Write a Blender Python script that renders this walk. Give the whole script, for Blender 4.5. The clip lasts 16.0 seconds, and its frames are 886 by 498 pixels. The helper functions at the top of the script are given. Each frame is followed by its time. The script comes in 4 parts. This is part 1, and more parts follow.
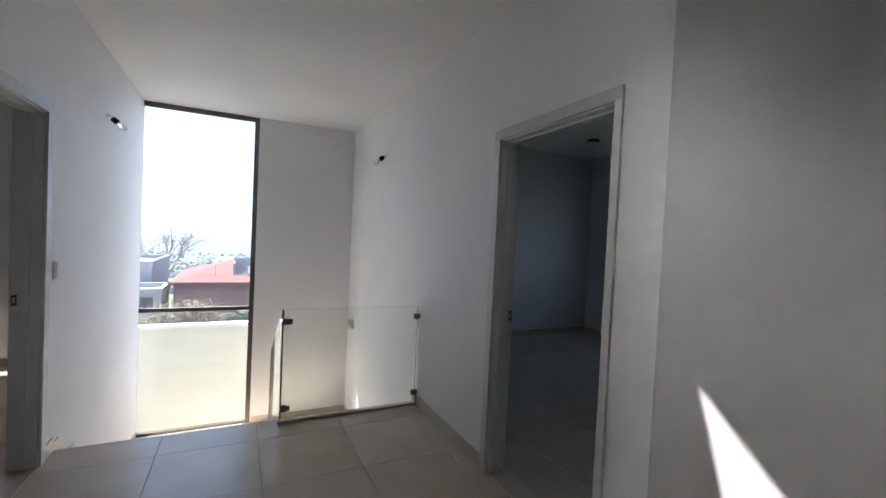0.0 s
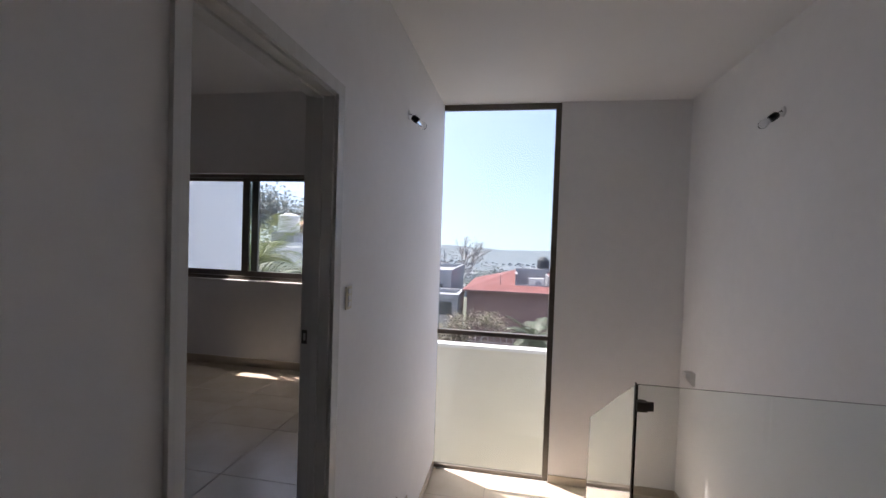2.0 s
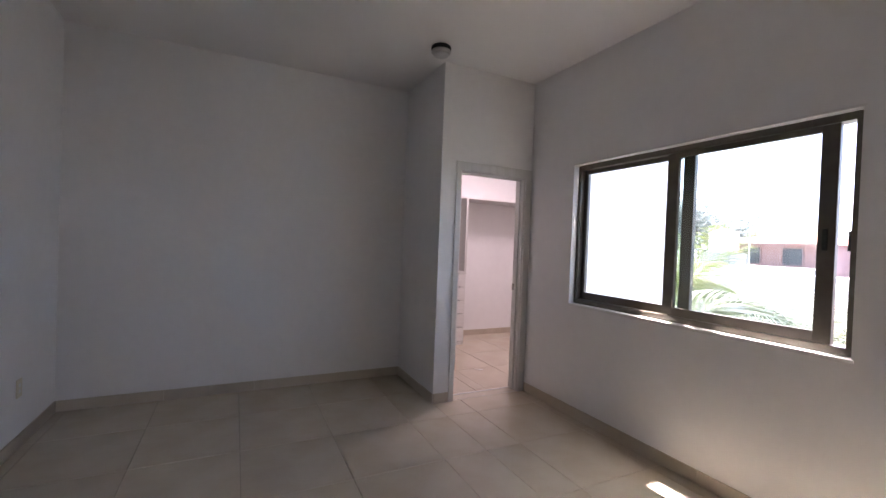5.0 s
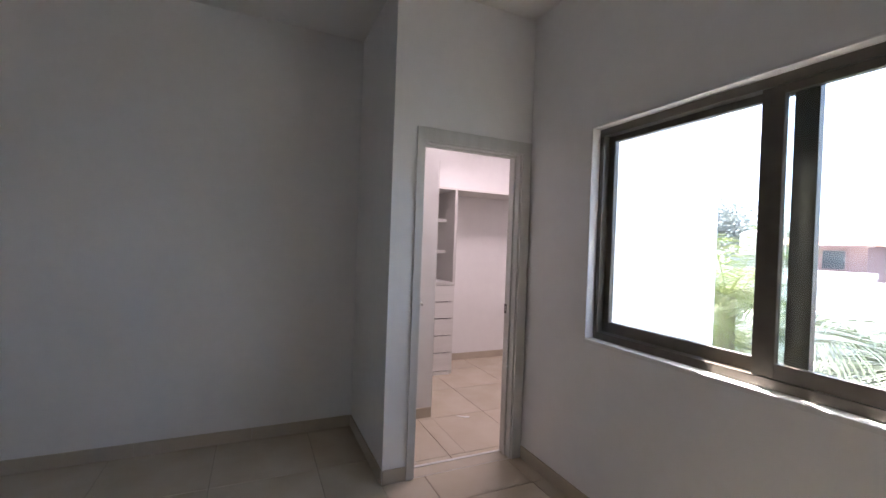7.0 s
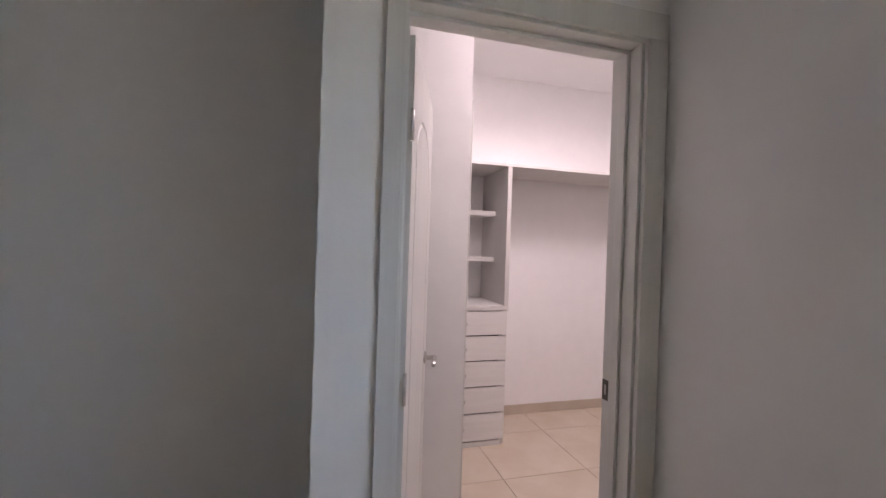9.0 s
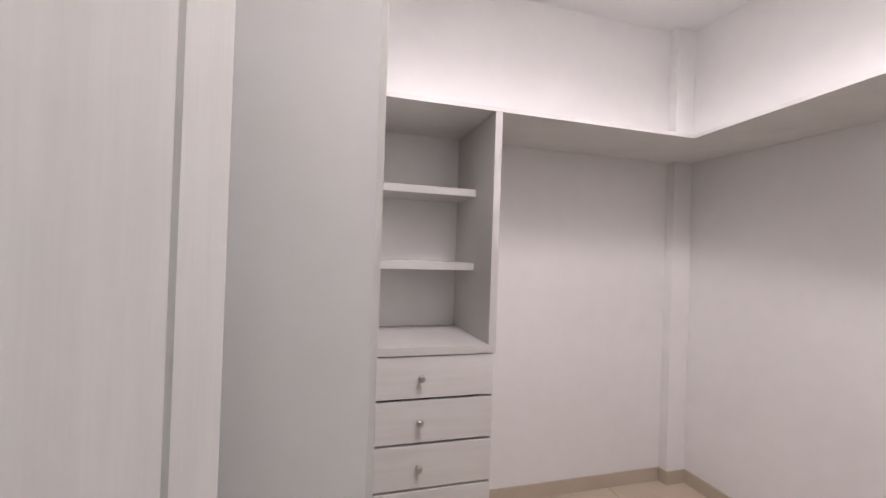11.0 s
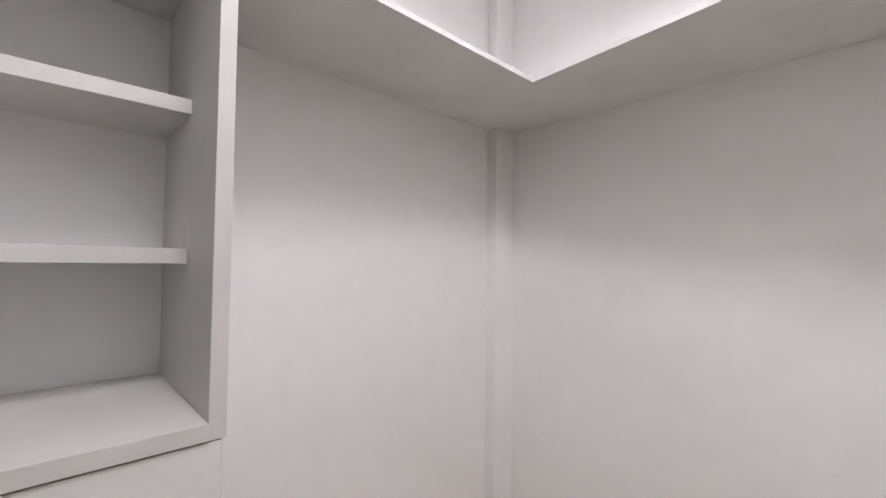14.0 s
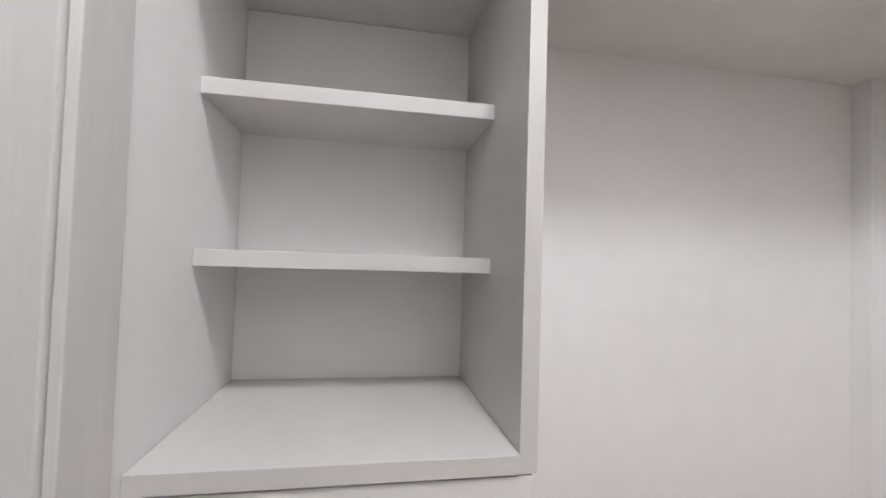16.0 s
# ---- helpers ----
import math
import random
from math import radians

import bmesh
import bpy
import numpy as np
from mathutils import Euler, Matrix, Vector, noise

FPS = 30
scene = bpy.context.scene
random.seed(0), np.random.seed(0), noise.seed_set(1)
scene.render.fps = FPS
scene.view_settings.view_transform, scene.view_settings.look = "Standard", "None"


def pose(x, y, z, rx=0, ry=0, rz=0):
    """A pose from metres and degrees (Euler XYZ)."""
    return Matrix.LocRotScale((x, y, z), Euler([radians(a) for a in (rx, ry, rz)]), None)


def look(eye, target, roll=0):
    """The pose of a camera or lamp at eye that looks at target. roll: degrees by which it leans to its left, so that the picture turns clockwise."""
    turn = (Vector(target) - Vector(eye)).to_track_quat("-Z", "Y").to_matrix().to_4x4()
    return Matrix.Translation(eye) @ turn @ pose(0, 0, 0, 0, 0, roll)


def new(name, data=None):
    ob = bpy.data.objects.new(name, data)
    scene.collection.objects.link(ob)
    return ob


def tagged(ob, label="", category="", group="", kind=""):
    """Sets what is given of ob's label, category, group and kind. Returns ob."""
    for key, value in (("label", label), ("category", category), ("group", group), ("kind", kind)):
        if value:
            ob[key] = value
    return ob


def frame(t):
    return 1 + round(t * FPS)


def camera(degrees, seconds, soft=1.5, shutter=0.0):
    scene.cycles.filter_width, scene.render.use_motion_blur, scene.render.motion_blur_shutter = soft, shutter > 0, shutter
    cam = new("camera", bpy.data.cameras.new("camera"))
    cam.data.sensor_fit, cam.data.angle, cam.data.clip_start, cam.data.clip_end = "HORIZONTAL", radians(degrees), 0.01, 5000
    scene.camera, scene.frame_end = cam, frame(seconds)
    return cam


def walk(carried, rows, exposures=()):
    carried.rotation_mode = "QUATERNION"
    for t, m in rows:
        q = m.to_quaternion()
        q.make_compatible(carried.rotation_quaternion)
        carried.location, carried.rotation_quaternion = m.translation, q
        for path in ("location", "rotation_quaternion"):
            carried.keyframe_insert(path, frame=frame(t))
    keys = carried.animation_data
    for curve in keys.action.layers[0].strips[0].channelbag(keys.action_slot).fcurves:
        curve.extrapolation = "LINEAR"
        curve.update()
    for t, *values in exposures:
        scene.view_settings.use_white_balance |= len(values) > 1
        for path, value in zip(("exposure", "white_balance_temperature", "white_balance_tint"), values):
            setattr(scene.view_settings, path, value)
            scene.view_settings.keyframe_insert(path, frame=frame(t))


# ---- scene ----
cam = camera(93.3, 16.0)
PATH = [
    (0, (0.277, -0.152, 1.504), (1.16, 1.642, 1.454), 2.7),
    (0.5, (0.254, 0.229, 1.503), (0.942, 2.106, 1.452), 2.6),
    (1, (0.263, 0.59, 1.497), (0.658, 2.55, 1.445), 2.1),
    (1.5, (0.155, 0.979, 1.489), (0.153, 2.978, 1.439), 2.1),
    (2, (0.069, 1.339, 1.505), (-0.274, 3.309, 1.453), 1.9),
    (2.5, (0.007, 1.663, 1.517), (-0.814, 3.485, 1.457), 1.7),
    (3, (-0.172, 1.957, 1.497), (-1.353, 3.57, 1.444), 1.9),
    (3.5, (-0.344, 2.225, 1.474), (-1.731, 3.665, 1.435), 2.0),
    (4, (-0.545, 2.44, 1.466), (-2.189, 3.579, 1.418), 1.9),
    (4.5, (-0.81, 2.701, 1.431), (-2.569, 3.655, 1.397), 2.4),
    (7, (-2.0, 3.827, 1.458), (-3.824, 4.648, 1.44), 2.1),
    (7.5, (-2.249, 4.094, 1.471), (-4.086, 4.884, 1.45), 2.2),
    (8, (-2.584, 4.357, 1.469), (-4.474, 5.009, 1.434), 2.1),
    (8.5, (-2.993, 4.481, 1.474), (-4.912, 5.041, 1.438), 2.0),
    (10.8, (-4.432, 5.091, 1.436), (-6.368, 5.595, 1.455), 1.8),
    (11, (-4.533, 5.142, 1.448), (-6.452, 5.706, 1.465), 1.9),
    (11.5, (-4.685, 5.252, 1.457), (-6.517, 6.055, 1.478), 1.9),
    (12, (-4.783, 5.349, 1.4), (-6.484, 6.4, 1.44), 1.4),
    (12.5, (-4.933, 5.462, 1.404), (-6.575, 6.603, 1.443), 1.3),
    (13, (-5.108, 5.532, 1.376), (-6.692, 6.752, 1.425), 1.2),
    (13.5, (-5.242, 5.586, 1.383), (-6.738, 6.912, 1.451), 0.9),
    (14, (-5.315, 5.628, 1.374), (-6.767, 7.002, 1.439), 0.7),
    (14.5, (-5.382, 5.678, 1.365), (-6.831, 7.054, 1.44), 0.5),
    (15, (-5.439, 5.667, 1.369), (-7.04, 6.862, 1.447), 0.6),
    (15.5, (-5.471, 5.647, 1.384), (-7.294, 6.466, 1.458), 1.1),
    (16, (-5.527, 5.594, 1.389), (-7.496, 5.939, 1.449), 1.8),
]
EXPOSURES = [(0, 2.88, 6180, 16), (0.5, 2.58, 6280, 16), (1.0, 2.37, 6500, 21), (1.5, 2.03, 6480, 23), (2.5, 2.0, 6540, 22), (3.0, 2.55, 6550, 18), (3.5, 3.03, 6600, 20), (4.0, 3.68, 6650, 22), (4.5, 3.93, 6650, 23), (7.5, 3.83, 6530, 17), (8.0, 3.8, 6600, 18), (8.5, 3.95, 6730, 19), (11, 3.94, 6360, 4), (12.5, 4.04, 6210, -2), (15, 4.07, 5930, -3), (16, 4.17, 5930, -5)]
walk(cam, [(t, look(eye, target, roll)) for t, eye, target, roll in PATH], EXPOSURES)

# ---- world and light ----
SUN_WAY = Vector((0.415, -0.215, -1.0)).normalized()
world = bpy.data.worlds.new("sky")
scene.world = world
world.use_nodes = True
wn = world.node_tree.nodes
sky = wn.new("ShaderNodeTexSky")
sky.sky_type = "NISHITA"
sky.sun_disc = False
sky.sun_elevation = math.asin(-SUN_WAY.z)
sky.sun_rotation = math.atan2(-SUN_WAY.x, -SUN_WAY.y)
sky.dust_density = 3.0
wn["Background"].inputs["Strength"].default_value = 0.115
# the horizon lies a little below eye level, down in the valley
wc, wm = wn.new("ShaderNodeTexCoord"), wn.new("ShaderNodeMapping")
wm.inputs["Location"].default_value = (0, 0, 0.13)
world.node_tree.links.new(wc.outputs["Generated"], wm.inputs["Vector"])
world.node_tree.links.new(wm.outputs[0], sky.inputs["Vector"])
world.node_tree.links.new(sky.outputs[0], wn["Background"].inputs["Color"])


def lamp(name, kind, m, energy, colour=(1, 1, 1), size=0.0, size_y=0.0):
    data = bpy.data.lights.new(name, kind)
    data.energy, data.color = energy, colour
    if kind == "AREA":
        data.shape, data.size, data.size_y = "RECTANGLE", size, size_y
    ob = new(name, data)
    ob.matrix_world = m
    return ob


sun = lamp("sun", "SUN", look((0, 0, 30), Vector((0, 0, 30)) + SUN_WAY), 2.75, (1.0, 0.94, 0.86))
sun.data.angle = radians(0.5)
# daylight of the closet's frosted roof light, in its opening
lamp("closet_roof_light", "AREA", look((-4.98, 5.88, 3.45), (-4.98, 5.88, 0)), 2.75, (1.0, 0.855, 0.905), 0.56, 0.4)

# ---- materials ----


def material(name, base, rough=0.5, metal=0.0, second=None, scale=6.0, bump=0.0, bump_scale=200.0, stretch=(1, 1, 1),
             random_tone=0.0, fine=0.0, coat=0.0, lo=0.4, hi=0.65, through_light=0.0):
    """A node material: two colours mixed by a broad noise, a fine grain, and a fine relief."""
    m = bpy.data.materials.new(name)
    m.use_nodes = True
    nt = m.node_tree
    b = nt.nodes["Principled BSDF"]
    b.inputs["Base Color"].default_value = (*base, 1)
    b.inputs["Roughness"].default_value = rough
    b.inputs["Metallic"].default_value = metal
    b.inputs["Coat Weight"].default_value = coat
    coord = nt.nodes.new("ShaderNodeTexCoord")
    mapping = nt.nodes.new("ShaderNodeMapping")
    mapping.inputs["Scale"].default_value = stretch
    nt.links.new(coord.outputs["Object"], mapping.inputs["Vector"])
    colour = None
    if second:
        n = nt.nodes.new("ShaderNodeTexNoise")
        n.inputs["Scale"].default_value, n.inputs["Detail"].default_value = scale, 5
        nt.links.new(mapping.outputs[0], n.inputs["Vector"])
        r = nt.nodes.new("ShaderNodeMapRange")
        r.inputs["From Min"].default_value, r.inputs["From Max"].default_value = lo, hi
        nt.links.new(n.outputs["Fac"], r.inputs["Value"])
        mix = nt.nodes.new("ShaderNodeMix")
        mix.data_type = "RGBA"
        mix.inputs[6].default_value, mix.inputs[7].default_value = (*base, 1), (*second, 1)
        nt.links.new(r.outputs[0], mix.inputs[0])
        colour = mix.outputs[2]
    if random_tone or fine:
        hsv = nt.nodes.new("ShaderNodeHueSaturation")
        if colour:
            nt.links.new(colour, hsv.inputs["Color"])
        else:
            hsv.inputs["Color"].default_value = (*base, 1)
        value = None
        if random_tone:
            info = nt.nodes.new("ShaderNodeObjectInfo")
            r = nt.nodes.new("ShaderNodeMapRange")
            r.inputs["To Min"].default_value, r.inputs["To Max"].default_value = 1 - random_tone, 1 + random_tone
            nt.links.new(info.outputs["Random"], r.inputs["Value"])
            value = r.outputs[0]
        else:
            n = nt.nodes.new("ShaderNodeTexNoise")
            n.inputs["Scale"].default_value, n.inputs["Detail"].default_value = scale * 9, 4
            nt.links.new(mapping.outputs[0], n.inputs["Vector"])
            r = nt.nodes.new("ShaderNodeMapRange")
            r.inputs["From Min"].default_value, r.inputs["From Max"].default_value = 0.3, 0.7
            r.inputs["To Min"].default_value, r.inputs["To Max"].default_value = 1 - fine, 1 + fine
            nt.links.new(n.outputs["Fac"], r.inputs["Value"])
            value = r.outputs[0]
        nt.links.new(value, hsv.inputs["Value"])
        colour = hsv.outputs[0]
    if colour:
        nt.links.new(colour, b.inputs["Base Color"])
    if bump:
        n = nt.nodes.new("ShaderNodeTexNoise")
        n.inputs["Scale"].default_value, n.inputs["Detail"].default_value = bump_scale, 3
        nt.links.new(mapping.outputs[0], n.inputs["Vector"])
        bp = nt.nodes.new("ShaderNodeBump")
        bp.inputs["Strength"].default_value, bp.inputs["Distance"].default_value = bump, 0.004
        nt.links.new(n.outputs["Fac"], bp.inputs["Height"])
        nt.links.new(bp.outputs[0], b.inputs["Normal"])
    if through_light:
        # thin leaves let part of the light through
        tl, mx = nt.nodes.new("ShaderNodeBsdfTranslucent"), nt.nodes.new("ShaderNodeMixShader")
        mx.inputs[0].default_value = through_light
        tl.inputs["Color"].default_value = (*[min(1.0, c * 1.5) for c in base], 1)
        if colour:
            nt.links.new(colour, tl.inputs["Color"])
        nt.links.new(b.outputs[0], mx.inputs[1])
        nt.links.new(tl.outputs[0], mx.inputs[2])
        nt.links.new(mx.outputs[0], nt.nodes["Material Output"].inputs["Surface"])
    return m


def glass_material(name, tint, ior=1.45):
    m = bpy.data.materials.new(name)
    m.use_nodes = True
    b = m.node_tree.nodes["Principled BSDF"]
    b.inputs["Base Color"].default_value = (*tint, 1)
    b.inputs["Roughness"].default_value = 0.0
    b.inputs["IOR"].default_value = ior
    b.inputs["Transmission Weight"].default_value = 1.0
    return m


PAINT = material("wall_paint", (0.875, 0.868, 0.86), 0.6, second=(0.85, 0.843, 0.835), scale=1.3, bump=0.03, bump_scale=260, fine=0.012)
CEILING = material("ceiling_paint", (0.87, 0.863, 0.853), 0.75, second=(0.845, 0.838, 0.828), scale=1.0, bump=0.15, bump_scale=180)
TILE = material("beige_porcelain", (0.60, 0.525, 0.42), 0.26, second=(0.55, 0.465, 0.355), scale=3.0, bump=0.02, bump_scale=30, random_tone=0.03)
GROUT = material("grout", (0.37, 0.325, 0.265), 0.9, second=(0.31, 0.27, 0.22), scale=20)
BASE = material("baseboard_tile", (0.56, 0.49, 0.395), 0.3, second=(0.51, 0.44, 0.35), scale=4)
WOOD = material("whitewashed_wood", (0.70, 0.695, 0.67), 0.38, second=(0.655, 0.65, 0.62), scale=4, stretch=(5, 5, 0.3), fine=0.018, bump=0.05, bump_scale=30)
WOODH = material("whitewashed_laminate", (0.75, 0.74, 0.72), 0.38, second=(0.70, 0.69, 0.665), scale=4, stretch=(7, 0.5, 9), fine=0.02, bump=0.05, bump_scale=40)
BOARD = material("white_board", (0.63, 0.62, 0.595), 0.42, second=(0.59, 0.58, 0.555), scale=3, fine=0.012)
BRONZE = material("bronze_aluminium", (0.115, 0.10, 0.083), 0.4, 0.3, second=(0.14, 0.122, 0.10), scale=12)
TRIMW = material("white_sill", (0.8, 0.79, 0.77), 0.5, second=(0.74, 0.73, 0.71), scale=5)
CHROME = material("brushed_steel", (0.58, 0.57, 0.55), 0.28, 1.0, second=(0.5, 0.49, 0.47), scale=60)
DARKM = material("dark_steel", (0.16, 0.15, 0.14), 0.4, 0.9, second=(0.12, 0.11, 0.1), scale=50)
BLACK = material("black_bakelite", (0.018, 0.017, 0.017), 0.4, second=(0.03, 0.028, 0.027), scale=40)
PLASTIC = material("ivory_plastic", (0.74, 0.68, 0.54), 0.35, second=(0.71, 0.65, 0.50), scale=20)
LAMPW = material("pale_lamp_cover", (0.62, 0.62, 0.62), 0.4, second=(0.56, 0.56, 0.56), scale=20)
GLASS = glass_material("window_glass", (0.595, 0.665, 0.66))
RAILGLASS = glass_material("rail_glass", (0.94, 0.98, 0.965))
TANK = material("grey_black_plastic", (0.055, 0.06, 0.065), 0.6, second=(0.07, 0.075, 0.08), scale=3)
BULB = glass_material("bulb_glass", (0.97, 0.97, 0.97))
CREAM = material("cream_render", (0.70, 0.66, 0.56), 0.8, second=(0.65, 0.61, 0.51), scale=2, bump=0.2, bump_scale=90)
COPING = material("white_coping", (0.8, 0.79, 0.76), 0.7, second=(0.7, 0.69, 0.66), scale=5)
TERRACE = material("terrace_tile", (0.55, 0.48, 0.38), 0.5, second=(0.48, 0.42, 0.33), scale=3)
HOUSEW = material("white_facade", (0.78, 0.77, 0.74), 0.8, second=(0.68, 0.67, 0.64), scale=0.8, bump=0.2, bump_scale=30)
RUST = material("brown_red_render", (0.31, 0.205, 0.19), 0.85, second=(0.26, 0.17, 0.16), scale=0.9, bump=0.2, bump_scale=20)
REDROOF = material("red_roof", (0.24, 0.088, 0.08), 0.8, second=(0.20, 0.072, 0.066), scale=1.2, random_tone=0.08)
ORANGE = material("orange_clay", (0.55, 0.29, 0.19), 0.8, second=(0.45, 0.22, 0.15), scale=2, random_tone=0.1)
GREYW = material("grey_render", (0.36, 0.365, 0.38), 0.8, second=(0.29, 0.295, 0.31), scale=1.2)
DARKGLASS = material("dark_window", (0.05, 0.06, 0.065), 0.12, second=(0.07, 0.08, 0.085), scale=1)
BARK = material("bark", (0.17, 0.13, 0.10), 0.9, second=(0.11, 0.085, 0.065), scale=8, bump=0.5, bump_scale=30)
DRYBARK = material("pale_bark", (0.38, 0.35, 0.34), 0.9, second=(0.30, 0.275, 0.265), scale=8)
PALM = material("palm_leaf", (0.085, 0.11, 0.065), 0.5, second=(0.13, 0.15, 0.095), scale=3, through_light=0.15)
ARECA = material("areca_leaf", (0.15, 0.19, 0.05), 0.5, second=(0.25, 0.27, 0.13), scale=3, through_light=0.35)
PICKET = material("faded_fence_paint", (0.42, 0.37, 0.37), 0.6, second=(0.36, 0.31, 0.31), scale=6)
DRYLEAF = material("dry_leaf", (0.37, 0.31, 0.26), 0.7, second=(0.22, 0.22, 0.14), scale=4, through_light=0.35)
# foliage of the far trees, greyed and paled to paint in the haze
FARLEAF = material("haze_tinted_leaf", (0.23, 0.26, 0.25), 0.8, second=(0.29, 0.32, 0.31), scale=1.0, through_light=0.3)
EARTH = material("dry_ground", (0.15, 0.135, 0.10), 0.95, second=(0.075, 0.10, 0.06), scale=0.05, lo=0.35)
# distance haze is mixed into these two base colours
HAZE = material("haze_tinted_hill", (0.11, 0.14, 0.155), 1.0, second=(0.19, 0.21, 0.22), scale=0.016)
CITY = material("haze_tinted_city", (0.46, 0.46, 0.46), 0.9, second=(0.17, 0.20, 0.215), scale=0.03)

# ---- mesh helpers ----


def mesh(name, verts, faces, mat, smooth=False):
    me = bpy.data.meshes.new(name)
    me.from_pydata([tuple(v) for v in verts], [], faces)
    me.materials.append(mat)
    if smooth:
        me.polygons.foreach_set("use_smooth", [True] * len(me.polygons))
    me.update()
    return me


def add_box(bm, x0, x1, y0, y1, z0, z1, bevel=0.0, m=None):
    v = [bm.verts.new((x, y, z)) for z in (z0, z1) for y in (y0, y1) for x in (x0, x1)]
    fs = [bm.faces.new([v[i] for i in q]) for q in ((0, 2, 3, 1), (4, 5, 7, 6), (0, 1, 5, 4), (2, 6, 7, 3), (0, 4, 6, 2), (1, 3, 7, 5))]
    if bevel:
        es = list({e for f in fs for e in f.edges})
        out = bmesh.ops.bevel(bm, geom=es, offset=bevel, segments=2, profile=0.7, affect="EDGES", clamp_overlap=True)
        v = list({w for f in out["faces"] for w in f.verts} | {w for w in v if w.is_valid})
    if m is not None:
        bmesh.ops.transform(bm, matrix=m, verts=v)
    return bm


def boxes(*some, bevel=0.0):
    bm = bmesh.new()
    for b in some:
        add_box(bm, *b, bevel=bevel)
    return bm


def add_tube(bm, a, b, r0, r1=None, n=14, caps=True):
    a, b = Vector(a), Vector(b)
    r1 = r0 if r1 is None else r1
    q = (b - a).to_track_quat("Z", "Y").to_matrix()
    rings = []
    for p, r in ((a, r0), (b, r1)):
        rings.append([bm.verts.new(p + q @ Vector((r * math.cos(2 * math.pi * k / n), r * math.sin(2 * math.pi * k / n), 0))) for k in range(n)])
    for k in range(n):
        f = bm.faces.new((rings[0][k], rings[0][(k + 1) % n], rings[1][(k + 1) % n], rings[1][k]))
        f.smooth = True
    if caps:
        bm.faces.new(rings[0][::-1])
        bm.faces.new(rings[1])
    return bm


def add_lathe(bm, profile, base, way=(0, 0, 1), n=20):
    """A turned body: profile rows of (radius, height along way) from base."""
    q = Vector(way).normalized().to_track_quat("Z", "Y").to_matrix()
    rings = []
    for r, h in profile:
        rings.append([bm.verts.new(Vector(base) + q @ Vector((r * math.cos(2 * math.pi * k / n), r * math.sin(2 * math.pi * k / n), h))) for k in range(n)])
    for lo, hi in zip(rings, rings[1:]):
        for k in range(n):
            bm.faces.new((lo[k], lo[(k + 1) % n], hi[(k + 1) % n], hi[k])).smooth = True
    bm.faces.new(rings[0][::-1])
    bm.faces.new(rings[-1])
    return bm


def part(name, bm, mat, parent=None, label="", shadow=True):
    me = bpy.data.meshes.new(name)
    bm.normal_update()
    bm.to_mesh(me)
    bm.free()
    me.materials.append(mat)
    ob = new(name, me)
    ob.parent = parent
    ob.visible_shadow = shadow
    if label:
        ob["label"] = label
    return ob


def thing(name, label, category, at=(0, 0, 0), group="", kind=""):
    ob = new(name)
    ob.empty_display_size = 0.1
    ob.location = at
    return tagged(ob, label, category, group, kind)


def local(parent, ob):
    """Keep a part that was drawn in world places where it is, under a thing that stands elsewhere."""
    ob.matrix_parent_inverse = Matrix.Translation(-parent.location)
    return ob


def structure(name, bm, mat, label, category):
    return tagged(part(name, bm, mat), label, category, kind="structure")


def cell_wall(axis, a, b, u0, u1, z0, z1, holes=()):
    """A solid wall, thick from a to b along axis, with rectangular openings (u0, u1, z0, z1) right through it."""
    us = sorted({u0, u1, *[h[0] for h in holes], *[h[1] for h in holes]})
    zs = sorted({z0, z1, *[h[2] for h in holes], *[h[3] for h in holes]})
    us, zs = [u for u in us if u0 <= u <= u1], [z for z in zs if z0 <= z <= z1]

    def solid(i, j):
        if not (0 <= i < len(us) - 1 and 0 <= j < len(zs) - 1):
            return False
        u, z = (us[i] + us[i + 1]) / 2, (zs[j] + zs[j + 1]) / 2
        return not any(h[0] < u < h[1] and h[2] < z < h[3] for h in holes)

    bm = bmesh.new()
    made = {}

    def vert(t, u, z):
        key = (t, u, z)
        if key not in made:
            made[key] = bm.verts.new((t, u, z) if axis == "x" else (u, t, z))
        return made[key]

    for i in range(len(us) - 1):
        for j in range(len(zs) - 1):
            if not solid(i, j):
                continue
            l, r, d, t = us[i], us[i + 1], zs[j], zs[j + 1]
            for w in (a, b):
                bm.faces.new([vert(w, l, d), vert(w, r, d), vert(w, r, t), vert(w, l, t)])
            for (di, dj), (p, q) in {(-1, 0): ((l, d), (l, t)), (1, 0): ((r, d), (r, t)), (0, -1): ((l, d), (r, d)), (0, 1): ((l, t), (r, t))}.items():
                if not solid(i + di, j + dj):
                    bm.faces.new([vert(a, *p), vert(b, *p), vert(b, *q), vert(a, *q)])
    bmesh.ops.recalc_face_normals(bm, faces=bm.faces)
    return bm


# ---- the house: walls ----
T = 0.13
TN = 0.07                     # the stair window wall is thin
H_HALL, H_BED, H_CLO, H_R = 2.985, 3.04, 2.965, 3.0
L, R = -0.77, 1.77            # faces of the hall's side walls
NORTH = 5.945                 # inner face of the stair window wall
LOW = -2.9                    # floor of the storey below
BEDN, BEDW, BEDS = 5.563, -5.305, 1.72
CLO_E, CLO_W, CLO_N, CLO_S = -4.55, -6.78, 7.48, 5.23
DOOR_H = 2.16

